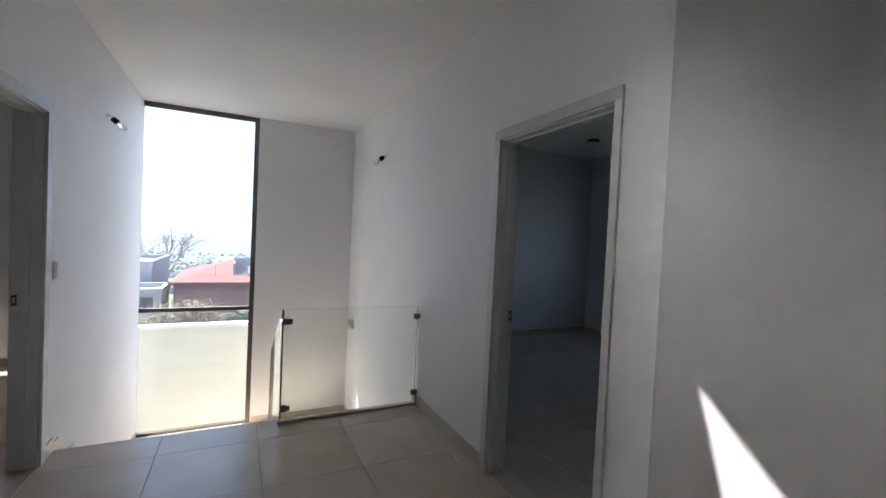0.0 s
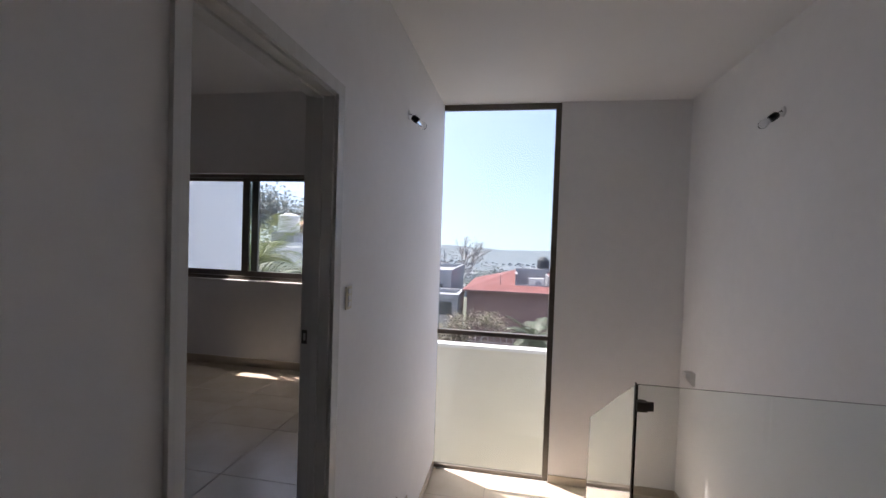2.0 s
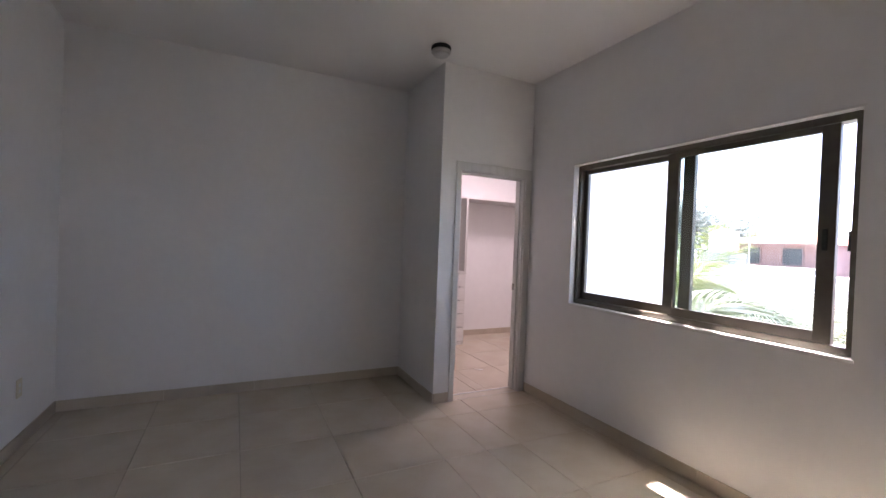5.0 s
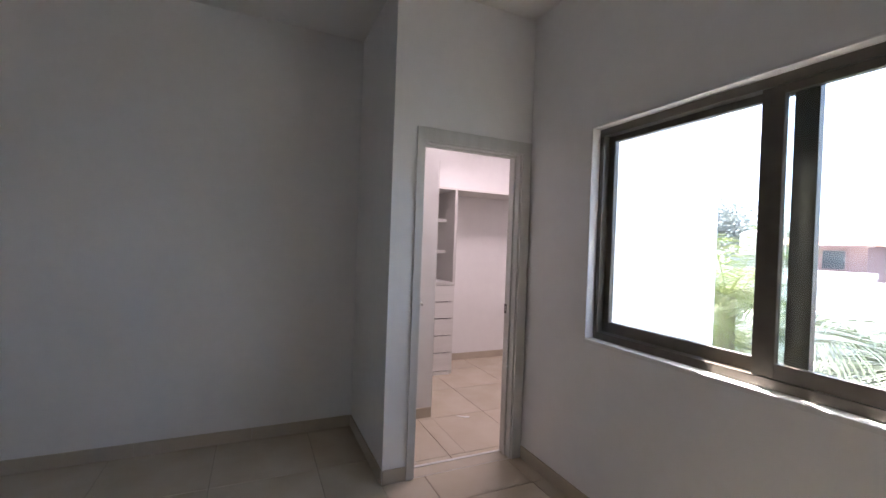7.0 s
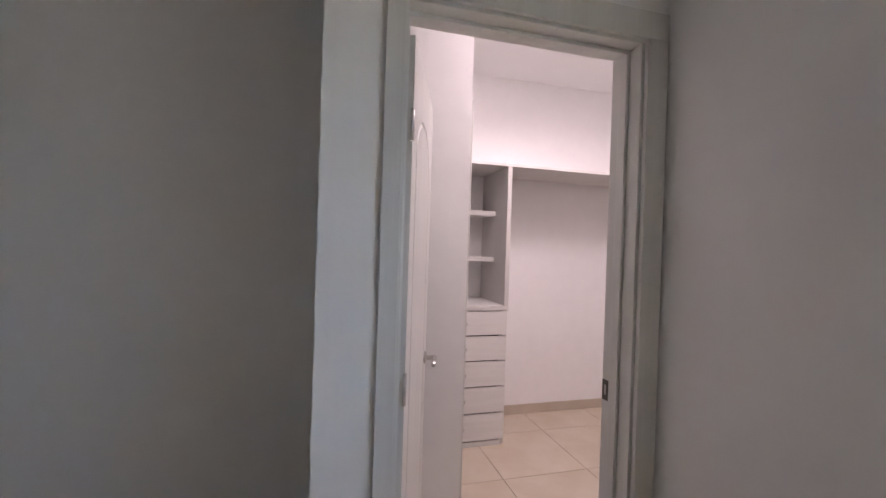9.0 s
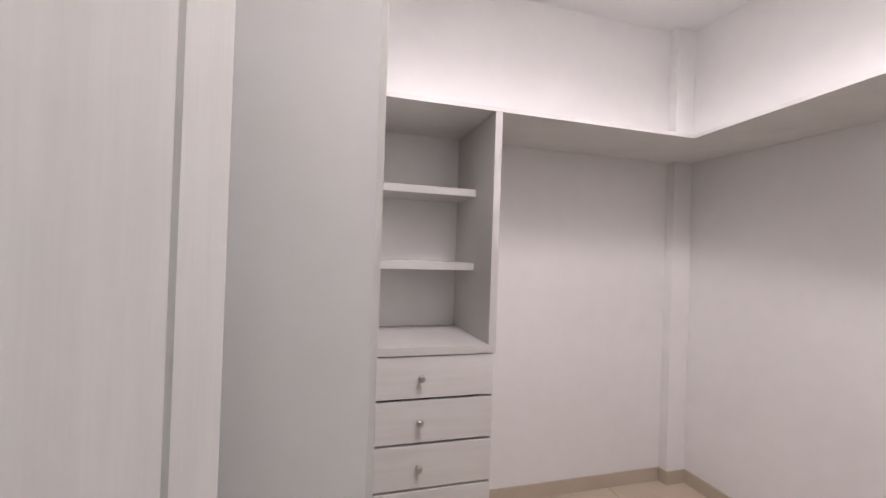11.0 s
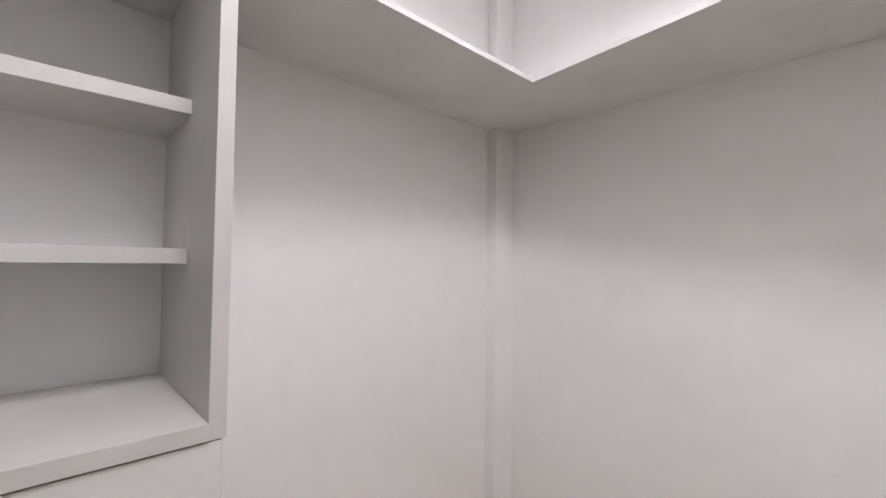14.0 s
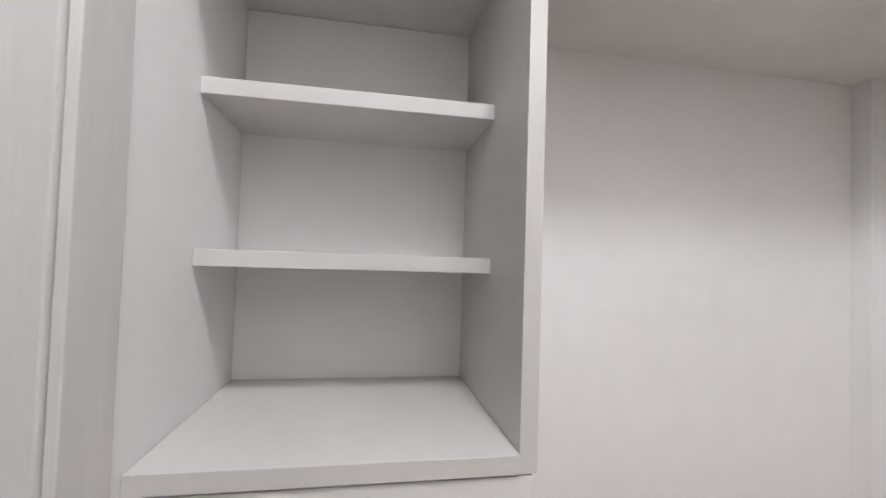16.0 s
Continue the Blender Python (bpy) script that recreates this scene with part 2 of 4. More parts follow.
structure("wall_hall_west", cell_wall("x", L - T, L, -2.6, NORTH + TN, LOW, 3.25, [(2.268, 3.169, 0.0, DOOR_H)]), PAINT, "smooth white painted plaster wall beside the stairs", "wall")
structure("wall_hall_east", cell_wall("x", R, R + T, 0.94, NORTH + TN, LOW, 3.25, [(1.19, 2.112, 0.0, DOOR_H)]), PAINT, "smooth white painted plaster wall with a doorway", "wall")
structure("wall_stair_north", cell_wall("y", NORTH, NORTH + TN, L, R, LOW, 3.25, [(L, 0.5, -1.1, 2.985)]), PAINT, "white plaster wall beside the tall stair window", "wall")
SLANT = pose(1.775, 0.94, 0, 0, 0, -60)
bm = add_box(bmesh.new(), 0, 1.31, 0, 0.12, -0.2, 3.25, m=SLANT)
structure("wall_hall_slanted", bm, PAINT, "white slanted plaster wall with a streak of sun", "wall")
structure("wall_hall_far", cell_wall("x", 2.43, 2.43 + T, -2.6, -0.15, -0.2, 3.25), PAINT, "white plaster wall of the hall", "wall")
structure("wall_hall_south", cell_wall("y", -2.6 - T, -2.6, L - T, 2.43 + T, -0.2, 3.25), PAINT, "white plaster wall closing the hall", "wall")
structure("wall_stairwell_south", cell_wall("y", 3.1, 3.37, L, R, LOW, -0.2), PAINT, "white plaster wall under the landing", "wall")

structure("wall_bedroom_north", cell_wall("y", BEDN, BEDN + 0.14, -4.42, L - T, -3.2, 3.25, [(-3.83, -1.968, 0.958, 2.15)]), PAINT, "white painted bedroom wall with a sliding window", "wall")
structure("wall_bedroom_south", cell_wall("y", BEDS - T, BEDS, BEDW - T, L - T, -3.2, 3.25), PAINT, "plain white painted bedroom wall", "wall")
structure("wall_bedroom_west", cell_wall("x", BEDW - T, BEDW, BEDS, 4.566, -3.2, 3.25), PAINT, "plain white painted bedroom wall", "wall")
structure("wall_bedroom_jog", cell_wall("y", 4.566, 4.69, BEDW - T, -4.55, -3.2, 3.25), PAINT, "white plaster wall of the closet's corner", "wall")
structure("wall_closet_east", cell_wall("x", -4.55, -4.42, 4.566, CLO_N + T, -3.2, 3.25, [(4.752, 5.497, 0.0, 2.115)]), PAINT, "white plaster wall with the closet doorway", "wall")
structure("wall_closet_north", cell_wall("y", CLO_N, CLO_N + T, CLO_W - T, -4.55, -3.2, 3.25), PAINT, "plain white closet wall", "wall")
structure("wall_closet_west", cell_wall("x", CLO_W - T, CLO_W, 4.69, CLO_N, -3.2, 3.25), PAINT, "plain white closet wall behind the shelves", "wall")
structure("wall_closet_south", cell_wall("y", CLO_S - 0.15, CLO_S, CLO_W, -5.25, -0.2, 3.2, [(-6.10, -5.335, 0.0, 2.115)]), PAINT, "white closet wall with a bathroom doorway", "wall")
structure("wall_closet_stub", cell_wall("x", -5.25 - T, -5.25, 4.69, CLO_S - 0.15, -0.2, 3.2), PAINT, "short white wall facing the closet door", "wall")
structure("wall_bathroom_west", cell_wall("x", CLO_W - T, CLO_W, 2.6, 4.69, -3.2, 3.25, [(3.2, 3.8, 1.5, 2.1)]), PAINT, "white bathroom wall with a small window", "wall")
structure("wall_bathroom_south", cell_wall("y", 2.6 - T, 2.6, CLO_W - T, BEDW - T, -3.2, 3.25), PAINT, "plain white bathroom wall", "wall")
structure("wall_closet_pilaster", boxes((CLO_W, -6.715, 7.335, CLO_N, 0, 3.1), bevel=0.004), PAINT, "narrow white pilaster in the closet corner", "wall")

structure("wall_right_north", cell_wall("y", 5.3, 5.3 + T, R + T, 5.8 + T, -0.2, 3.25), PAINT, "white bedroom wall in deep shade", "wall")
structure("wall_right_south", cell_wall("y", 0.94, 0.94 + 0.12, R + T, 5.8 + T, -0.2, 3.25), PAINT, "white bedroom wall in deep shade", "wall")
structure("wall_right_east", cell_wall("x", 5.8, 5.8 + T, 1.06, 5.3, -0.2, 3.25, [(2.9, 4.33, 0.86, 2.11)]), PAINT, "white bedroom wall with a small window", "wall")

# ceilings

def ceiling(name, x0, x1, y0, y1, z, label):
    return structure(name, boxes((x0, x1, y0, y1, z, z + 0.12)), CEILING, label, "ceiling")


# unseen roof light added behind the landing, shaped to throw the slanted wall's sun streak
SX0, SX1, SY0, SY1 = 0.72, 1.02, 0.92, 1.265
structure("ceiling_hall", boxes((L, 2.43, SY1, NORTH, H_HALL, H_HALL + 0.12), (L, 2.43, -2.6, SY0, H_HALL, H_HALL + 0.12),
                                (L, SX0, SY0, SY1, H_HALL, H_HALL + 0.12), (SX1, 2.43, SY0, SY1, H_HALL, H_HALL + 0.12)), CEILING, "smooth white ceiling of the stair hall", "ceiling")
part("skylight_pane", boxes((SX0 - 0.3, SX1 + 0.05, SY0 - 0.05, SY1 + 0.3, 3.41, 3.418)), GLASS, tagged(new("skylight_1"), "unseen glass roof light added over the hall", "skylight", kind="structure"), shadow=False)
ceiling("ceiling_bedroom", BEDW, L - T, BEDS, BEDN, H_BED, "smooth white bedroom ceiling")
# the closet ceiling has a square roof light with a plastered shaft
KX0, KX1, KY0, KY1 = -5.85, -4.64, 5.5, 6.65
structure("ceiling_closet", boxes((CLO_W, CLO_E, 4.69, KY0, H_CLO, H_CLO + 0.12), (CLO_W, CLO_E, KY1, CLO_N, H_CLO, H_CLO + 0.12),
                                  (CLO_W, KX0, KY0, KY1, H_CLO, H_CLO + 0.12), (KX1, CLO_E, KY0, KY1, H_CLO, H_CLO + 0.12)), CEILING, "smooth white closet ceiling", "ceiling")
structure("closet_light_shaft", boxes((KX0 - 0.08, KX0, KY0 - 0.08, KY1 + 0.08, H_CLO + 0.121, 3.6), (KX1, KX1 + 0.08, KY0 - 0.08, KY1 + 0.08, H_CLO + 0.121, 3.6),
                                      (KX0, KX1, KY0 - 0.08, KY0, H_CLO + 0.121, 3.6), (KX0, KX1, KY1, KY1 + 0.08, H_CLO + 0.121, 3.6)), PAINT, "white plastered shaft of the roof light", "trim")
bm = bmesh.new()
rings = [[bm.verts.new(((KX0 + KX1) / 2 + sx * (0.66 - 0.05 * k * k), (KY0 + KY1) / 2 + sy * (0.64 - 0.05 * k * k), 3.602 + 0.07 * k)) for sx, sy in ((-1, -1), (1, -1), (1, 1), (-1, 1))] for k in range(3)]
for lo, hi in zip(rings, rings[1:]):
    for k in range(4):
        bm.faces.new((lo[k], lo[(k + 1) % 4], hi[(k + 1) % 4], hi[k]))
bm.faces.new(rings[-1])
part("dome", bm, TRIMW, tagged(new("skylight_2"), "frosted white roof light over the closet", "skylight", kind="structure"))
ceiling("ceiling_bathroom", CLO_W, BEDW - T, 2.6, 4.69, H_CLO, "smooth white bathroom ceiling")
ceiling("ceiling_right_bedroom", R + T, 5.8, 1.06, 5.3, H_R, "white bedroom ceiling in shade")
structure("roof", boxes((CLO_W - 0.2, SX0 - 0.25, -2.9, 5.4, 3.26, 3.4), (CLO_W - 0.2, KX0 - 0.081, 5.4, BEDN + 0.15, 3.26, 3.4), (KX1 + 0.081, SX0 - 0.25, 5.4, BEDN + 0.15, 3.26, 3.4), (SX1, 6.1, -2.9, NORTH + TN, 3.26, 3.4), (SX0 - 0.25, SX1, SY1 + 0.25, NORTH + TN, 3.26, 3.4),
                        (SX0 - 0.25, SX1, -2.9, SY0, 3.26, 3.4), (L - T, SX0 - 0.25, BEDN + 0.15, NORTH + TN, 3.26, 3.4), (CLO_W - 0.2, KX0 - 0.081, BEDN + 0.15, CLO_N + T, 3.26, 3.4), (KX1 + 0.081, -4.4, BEDN + 0.15, CLO_N + T, 3.26, 3.4), (KX0 - 0.081, KX1 + 0.081, KY1 + 0.081, CLO_N + T, 3.26, 3.4)),
          COPING, "flat concrete roof", "roof")
structure("roof_parapet", boxes((-4.55, -4.42, 4.5, CLO_N + T, 3.4, 4.0), (CLO_W - T, -4.55, CLO_N, CLO_N + T, 3.4, 4.0)), PAINT, "white roof parapet over the closet", "wall")
structure("skylight_upstand", boxes((SX0 - 0.37, SX0 - 0.25, SY0, SY1 + 0.25, 3.105, 3.262), (SX0 - 0.37, SX1 + 0.1, SY1 + 0.25, SY1 + 0.35, 3.105, 3.262), (SX1, SX1 + 0.1, SY0, SY1 + 0.25, 3.105, 3.262), (SX0 - 0.37, SX1 + 0.1, SY0 - 0.1, SY0, 3.105, 3.262)), PAINT, "white upstand of the added hall roof light", "trim")

# ---- doorways: linings and casings ----


def doorway(name, axis, faces, u0, u1, top, strike=None, wide=0.07, narrow=None, tall=None):
    """A door frame: lining boards in the wall's thickness and flat casings on both faces."""
    a, b = faces
    low, high = narrow or wide, tall or wide
    ob = thing(name, "whitewashed wooden door frame with flat casings", "door frame", kind="structure")

    def board(label, *some):
        bm = bmesh.new()
        for s0, s1, t0, t1, z0, z1 in some:
            if axis == "x":
                add_box(bm, s0, s1, t0, t1, z0, z1, bevel=0.003)
            else:
                add_box(bm, t0, t1, s0, s1, z0, z1, bevel=0.003)
        return part(label, bm, WOOD, ob)

    g = 0.022
    board("jamb", (a + 0.001, b - 0.001, u0 + 0.001, u0 + g, 0, top - g))
    board("jamb", (a + 0.001, b - 0.001, u1 - g, u1 - 0.001, 0, top - g))
    board("head", (a + 0.001, b - 0.001, u0 + 0.001, u1 - 0.001, top - g, top - 0.001))
    board("door_stop", (a + 0.045, a + 0.08, u0 + g, u0 + g + 0.012, 0, top - g - 0.012))
    board("door_stop", (a + 0.045, a + 0.08, u1 - g - 0.012, u1 - g, 0, top - g - 0.012))
    board("door_stop", (a + 0.045, a + 0.08, u0 + g, u1 - g, top - g - 0.012, top - g))
    for s0, s1 in ((a - 0.016, a - 0.001), (b + 0.001, b + 0.016)):
        board("casing", (s0, s1, u0 - low + 0.012, u0 + 0.012, 0, top - 0.012))
        board("casing", (s0, s1, u1 - 0.012, u1 + wide - 0.012, 0, top - 0.012))
        board("casing", (s0, s1, u0 - low + 0.012, u1 + wide - 0.012, top - 0.012, top + high - 0.012))
    if strike:
        u, s = strike
        way = 1 if u == u0 else -1
        w0, w1 = sorted((u + way * g, u + way * (g + 0.003)))
        c = (a + b) / 2 + s
        bm = bmesh.new()
        for z0, z1 in ((0.99, 1.005), (1.005, 1.04), (1.04, 1.055)):
            for q0, q1 in (((-0.013, 0.013),) if z1 - z0 < 0.03 else ((-0.013, -0.006), (0.006, 0.013))):
                add_box(bm, *((c + q0, c + q1, w0, w1) if axis == "x" else (w0, w1, c + q0, c + q1)), z0, z1)
        part("strike_plate", bm, DARKM, ob, "dull steel strike plate")
    return ob


doorway("door_frame_bedroom", "x", (L - T, L), 2.268, 3.169, DOOR_H, (3.169, -0.055), 0.072, 0.055, 0.06)
doorway("door_frame_right", "x", (R, R + T), 1.19, 2.112, DOOR_H, (2.112, 0.055), 0.058, 0.042, 0.062)
doorway("door_frame_closet", "x", (-4.55, -4.42), 4.752, 5.497, 2.115, (5.497, -0.05), 0.072, 0.049, 0.08)
doorway("door_frame_bathroom", "y", (CLO_S - 0.15, CLO_S), -6.10, -5.335, 2.115, None, 0.075, 0.11)

# thresholds of stone under the doorways
for x0, x1, y0, y1 in ((L - T, L, 2.268, 3.169), (R, R + T, 1.19, 2.112), (-4.55, -4.42, 4.752, 5.497), (-6.10, -5.335, CLO_S - 0.15, CLO_S)):
    structure("threshold", boxes((x0 + 0.003, x1 - 0.003, y0, y1, -0.04, 0.001)), BASE, "pale stone threshold strip", "threshold")

structure("threshold_strip", boxes((-4.548, -4.526, 4.776, 5.473, 0.001, 0.005), bevel=0.001), TRIMW, "thin white strip across the closet threshold", "threshold")


def door_leaf():
    """The closet door: a hollow leaf with one arched panel, standing open into the closet."""
    hinge, end = Vector((-4.546, 4.797, 0)), Vector((-5.168, 5.003, 0))
    way = (end - hinge).normalized()
    turn = math.atan2(way.y, way.x)
    ob = thing("closet_door", "open whitewashed wooden door with an arched panel", "door", at=(hinge.x, hinge.y, 0.012))
    ob.rotation_euler = (0, 0, turn)
    w, h, t = 0.655, 2.055, 0.036
    part("leaf", boxes((0.001, w - 0.001, -t / 2 + 0.008, t / 2 - 0.008, 0.001, h - 0.001)), WOOD, ob)
    # skins with a routed groove round the arched panel
    arch = [(0.10, 0.16), (w - 0.10, 0.16), (w - 0.10, h - 0.33)]
    rim = [(0, 0), (w, 0), (w, h - 0.33)]
    for k in range(1, 12):
        a = math.pi * k / 12
        arch.append((w / 2 + (w / 2 - 0.10) * math.cos(a), h - 0.33 + 0.17 * math.sin(a)))
        rim.append((w, h - 0.33 + 0.11 * k) if k < 3 else (w - w * (k - 3) / 6, h) if k <= 9 else (0, h - 0.11 * (k - 9)))
    arch.append((0.10, h - 0.33))
    rim.append((0, h - 0.33))
    n = len(arch)
    for side in (-1, 1):
        bm = bmesh.new()
        rows = []
        for pts, inset, lift in ((rim, 0, -0.009), (rim, 0, 0), (arch, 0, 0), (arch, 0.003, -0.007), (arch, 0.011, -0.007), (arch, 0.016, 0)):
            row = []
            for x, z in pts:
                x += (w / 2 - x) * inset / (w / 2 - 0.10)
                z += (h / 2 - z) * inset / (h / 2 - 0.16)
                row.append(bm.verts.new((x, side * (t / 2 + lift), z)))
            rows.append(row)
        for lo, hi in zip(rows, rows[1:]):
            for k in range(n):
                bm.faces.new((lo[k], lo[(k + 1) % n], hi[(k + 1) % n], hi[k]))
        bm.faces.new(rows[-1])
        bmesh.ops.recalc_face_normals(bm, faces=bm.faces)
        part("door_skin", bm, WOOD, ob)
    for side in (-1, 1):
        bm = bmesh.new()
        add_lathe(bm, [(0.026, 0), (0.026, 0.006), (0.02, 0.01), (0.011, 0.012), (0.010, 0.045)], (w - 0.06, side * t / 2, 0.985), (0, side, 0))
        add_tube(bm, (w - 0.052, side * (t / 2 + 0.045), 0.985), (w - 0.17, side * (t / 2 + 0.048), 0.983), 0.010, 0.008)
        part("lever_handle", bm, CHROME, ob, "brushed steel lever handle")
    for z in (0.25, 1.05, 1.8):
        bm = bmesh.new()
        add_tube(bm, (-0.006, -t / 2, z - 0.045), (-0.006, -t / 2, z + 0.045), 0.006)
        part("hinge", bm, CHROME, ob, "small steel hinge")


door_leaf()

# ---- windows ----


def aluminium_frame(axis_boxes, parent, name):
    return part(name, boxes(*axis_boxes, bevel=0.003), BRONZE, parent)


def pane(parent, x0, x1, y0, y1, z0, z1, mat=GLASS, name="pane"):
    return part(name, boxes((x0, x1, y0, y1, z0, z1)), mat, parent, shadow=False)


# tall stair window
w1 = thing("window_1", "tall fixed stair window in dark bronze aluminium", "window", kind="structure")
aluminium_frame([(L + 0.002, 0.498, 5.96, 6.01, 2.925, 2.983)], w1, "frame_top")
aluminium_frame([(0.44, 0.498, 5.96, 6.01, -1.098, 2.925)], w1, "frame_side")
aluminium_frame([(L + 0.002, 0.44, 5.96, 6.01, -1.098, -1.06)], w1, "frame_bottom")
aluminium_frame([(L + 0.002, 0.44, 5.955, 6.01, 0.435, 0.482)], w1, "transom")
pane(w1, L + 0.001, 0.442, 5.982, 5.988, 0.48, 2.927)
pane(w1, L + 0.001, 0.442, 5.982, 5.988, -1.062, 0.437)

# sliding bedroom window
w2 = thing("window_2", "sliding bedroom window in dark bronze aluminium, slightly open", "window", kind="structure")
Y0 = BEDN
X0, X1, Z0, Z1 = -3.83, -1.968, 0.958, 2.15
for q in ((X0 + 0.001, X1 - 0.001, Y0 + 0.05, Y0 + 0.132, Z0 + 0.001, Z0 + 0.04), (X0 + 0.001, X1 - 0.001, Y0 + 0.05, Y0 + 0.132, Z1 - 0.04, Z1 - 0.001)):
    aluminium_frame([q], w2, "frame_rail")
for q in ((X0 + 0.001, X0 + 0.032, Y0 + 0.05, Y0 + 0.132, Z0 + 0.04, Z1 - 0.04), (X1 - 0.04, X1 - 0.001, Y0 + 0.05, Y0 + 0.132, Z0 + 0.04, Z1 - 0.04)):
    aluminium_frame([q], w2, "frame_stile")
part("sill", boxes((X0 - 0.012, X1 + 0.012, Y0 - 0.008, Y0 - 0.0005, Z0 - 0.022, Z0 - 0.0005), bevel=0.004), TRIMW, w2, "white window sill")
part("reveal_trim", boxes((X0 - 0.012, X0, Y0 - 0.006, Y0 - 0.0005, Z0, Z1 + 0.012), bevel=0.002), TRIMW, w2)
part("reveal_trim", boxes((X0, X1 + 0.012, Y0 - 0.006, Y0 - 0.0005, Z1, Z1 + 0.012), bevel=0.002), TRIMW, w2)


def sash(x0, x1, y, parent, left=0.055, right=0.055):
    ob = part("sash", boxes((x0, x0 + left, y, y + 0.032, Z0 + 0.042, Z1 - 0.042), (x1 - right, x1, y, y + 0.032, Z0 + 0.042, Z1 - 0.042),
              (x0 + left, x1 - right, y, y + 0.032, Z0 + 0.042, Z0 + 0.10), (x0 + left, x1 - right, y, y + 0.032, Z1 - 0.075, Z1 - 0.042), bevel=0.003), BRONZE, parent)
    pane(ob, x0 + left - 0.004, x1 - right + 0.004, y + 0.013, y + 0.019, Z0 + 0.096, Z1 - 0.071)
    return ob


sash(-3.799, -2.822, Y0 + 0.094, w2, 0.04, 0.078)
s2 = sash(-2.993, -2.068, Y0 + 0.056, w2, 0.078, 0.075)
part("latch", boxes((-2.118, -2.098, Y0 + 0.044, Y0 + 0.0565, 1.47, 1.58), bevel=0.003), BLACK, s2, "black sash latch")
part("keeper", boxes((-2.022, -2.0085, Y0 + 0.058, Y0 + 0.084, 1.47, 1.57), bevel=0.003), BLACK, w2, "small black latch keeper")

# window of the room across the hall
w3 = thing("window_3", "bedroom window in dark bronze aluminium", "window", kind="structure")
for q in ((5.83, 5.9, 2.901, 4.33, 0.861, 0.92), (5.83, 5.9, 2.901, 4.33, 2.05, 2.109), (5.83, 5.9, 2.901, 2.95, 0.92, 2.05), (5.83, 5.9, 4.276, 4.33, 0.92, 2.05), (5.84, 5.89, 3.53, 3.59, 0.92, 2.05)):
    aluminium_frame([q], w3, "frame_piece")
pane(w3, 5.862, 5.868, 2.948, 3.532, 0.918, 2.052)
pane(w3, 5.862, 5.868, 3.588, 4.278, 0.918, 2.052)
part("sill", boxes((5.785, 5.83, 2.89, 4.342, 0.838, 0.8595), bevel=0.004), TRIMW, w3, "white window sill")

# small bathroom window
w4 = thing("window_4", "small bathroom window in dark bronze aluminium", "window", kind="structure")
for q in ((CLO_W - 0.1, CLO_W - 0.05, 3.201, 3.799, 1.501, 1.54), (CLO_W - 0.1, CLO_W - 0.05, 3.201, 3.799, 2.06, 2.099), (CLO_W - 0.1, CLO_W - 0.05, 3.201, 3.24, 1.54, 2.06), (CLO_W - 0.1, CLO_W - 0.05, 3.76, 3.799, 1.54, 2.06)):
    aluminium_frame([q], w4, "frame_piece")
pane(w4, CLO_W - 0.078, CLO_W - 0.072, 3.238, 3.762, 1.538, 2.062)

# ---- floors ----
TS, GAP = 0.61, 0.0035


def slab(name, rects, z, label):
    return structure(name, boxes(*[(x0, x1, y0, y1, z - 0.16, z - 0.006) for x0, x1, y0, y1 in rects]), GROUT, label, "floor")


floor_hall = slab("floor_hall", [(L, R, -2.6, 3.365), (R, 2.43, -2.6, 0.94)], 0, "glossy beige porcelain tile floor of the hall")
floor_bed = slab("floor_bedroom", [(BEDW, L - T, BEDS, 4.566), (-4.42, L - T, 4.566, BEDN)], 0, "glossy beige porcelain tile floor of the bedroom")
floor_clo = slab("floor_closet", [(CLO_W, CLO_E, CLO_S, CLO_N), (-5.25, CLO_E, 4.69, CLO_S), (CLO_W, -5.25 - T, 4.69, CLO_S - 0.15), (CLO_W, BEDW - T, 2.6, 4.69)], 0, "beige porcelain tile floor of the closet")
floor_right = slab("floor_right_bedroom", [(R + T, 5.8, 1.06, 5.3)], 0, "beige porcelain tile floor in shade")

tile_meshes = {}


def lay(floor, x0, x1, y0, y1, ox, oy, z=0.0):
    for i in range(math.floor((x0 - ox) / TS), math.ceil((x1 - ox) / TS)):
        for j in range(math.floor((y0 - oy) / TS), math.ceil((y1 - oy) / TS)):
            a0, a1 = max(x0, ox + i * TS + GAP / 2), min(x1, ox + (i + 1) * TS - GAP / 2)
            b0, b1 = max(y0, oy + j * TS + GAP / 2), min(y1, oy + (j + 1) * TS - GAP / 2)
            w, d = round(a1 - a0, 3), round(b1 - b0, 3)
            if w < 0.02 or d < 0.02:
                continue
            if (w, d) not in tile_meshes:
                bm = boxes((-w / 2, w / 2, -d / 2, d / 2, -0.0055, -0.0012), )
                v = [bm.verts.new((sx * (w / 2 - 0.0015), sy * (d / 2 - 0.0015), 0)) for sx, sy in ((-1, -1), (1, -1), (1, 1), (-1, 1))]
                bm.faces.new(v)
                o = [bm.verts.new((sx * w / 2, sy * d / 2, -0.0012)) for sx, sy in ((-1, -1), (1, -1), (1, 1), (-1, 1))]
                for k in range(4):
                    bm.faces.new((o[k], o[(k + 1) % 4], v[(k + 1) % 4], v[k]))
                me = bpy.data.meshes.new("tile")
                bm.to_mesh(me)
                bm.free()
                me.materials.append(TILE)
                tile_meshes[(w, d)] = me
            t = new("tile", tile_meshes[(w, d)])
            t.location = ((a0 + a1) / 2, (b0 + b1) / 2, z)
            t.parent = floor


# ---- baseboards: beige tile strips ----


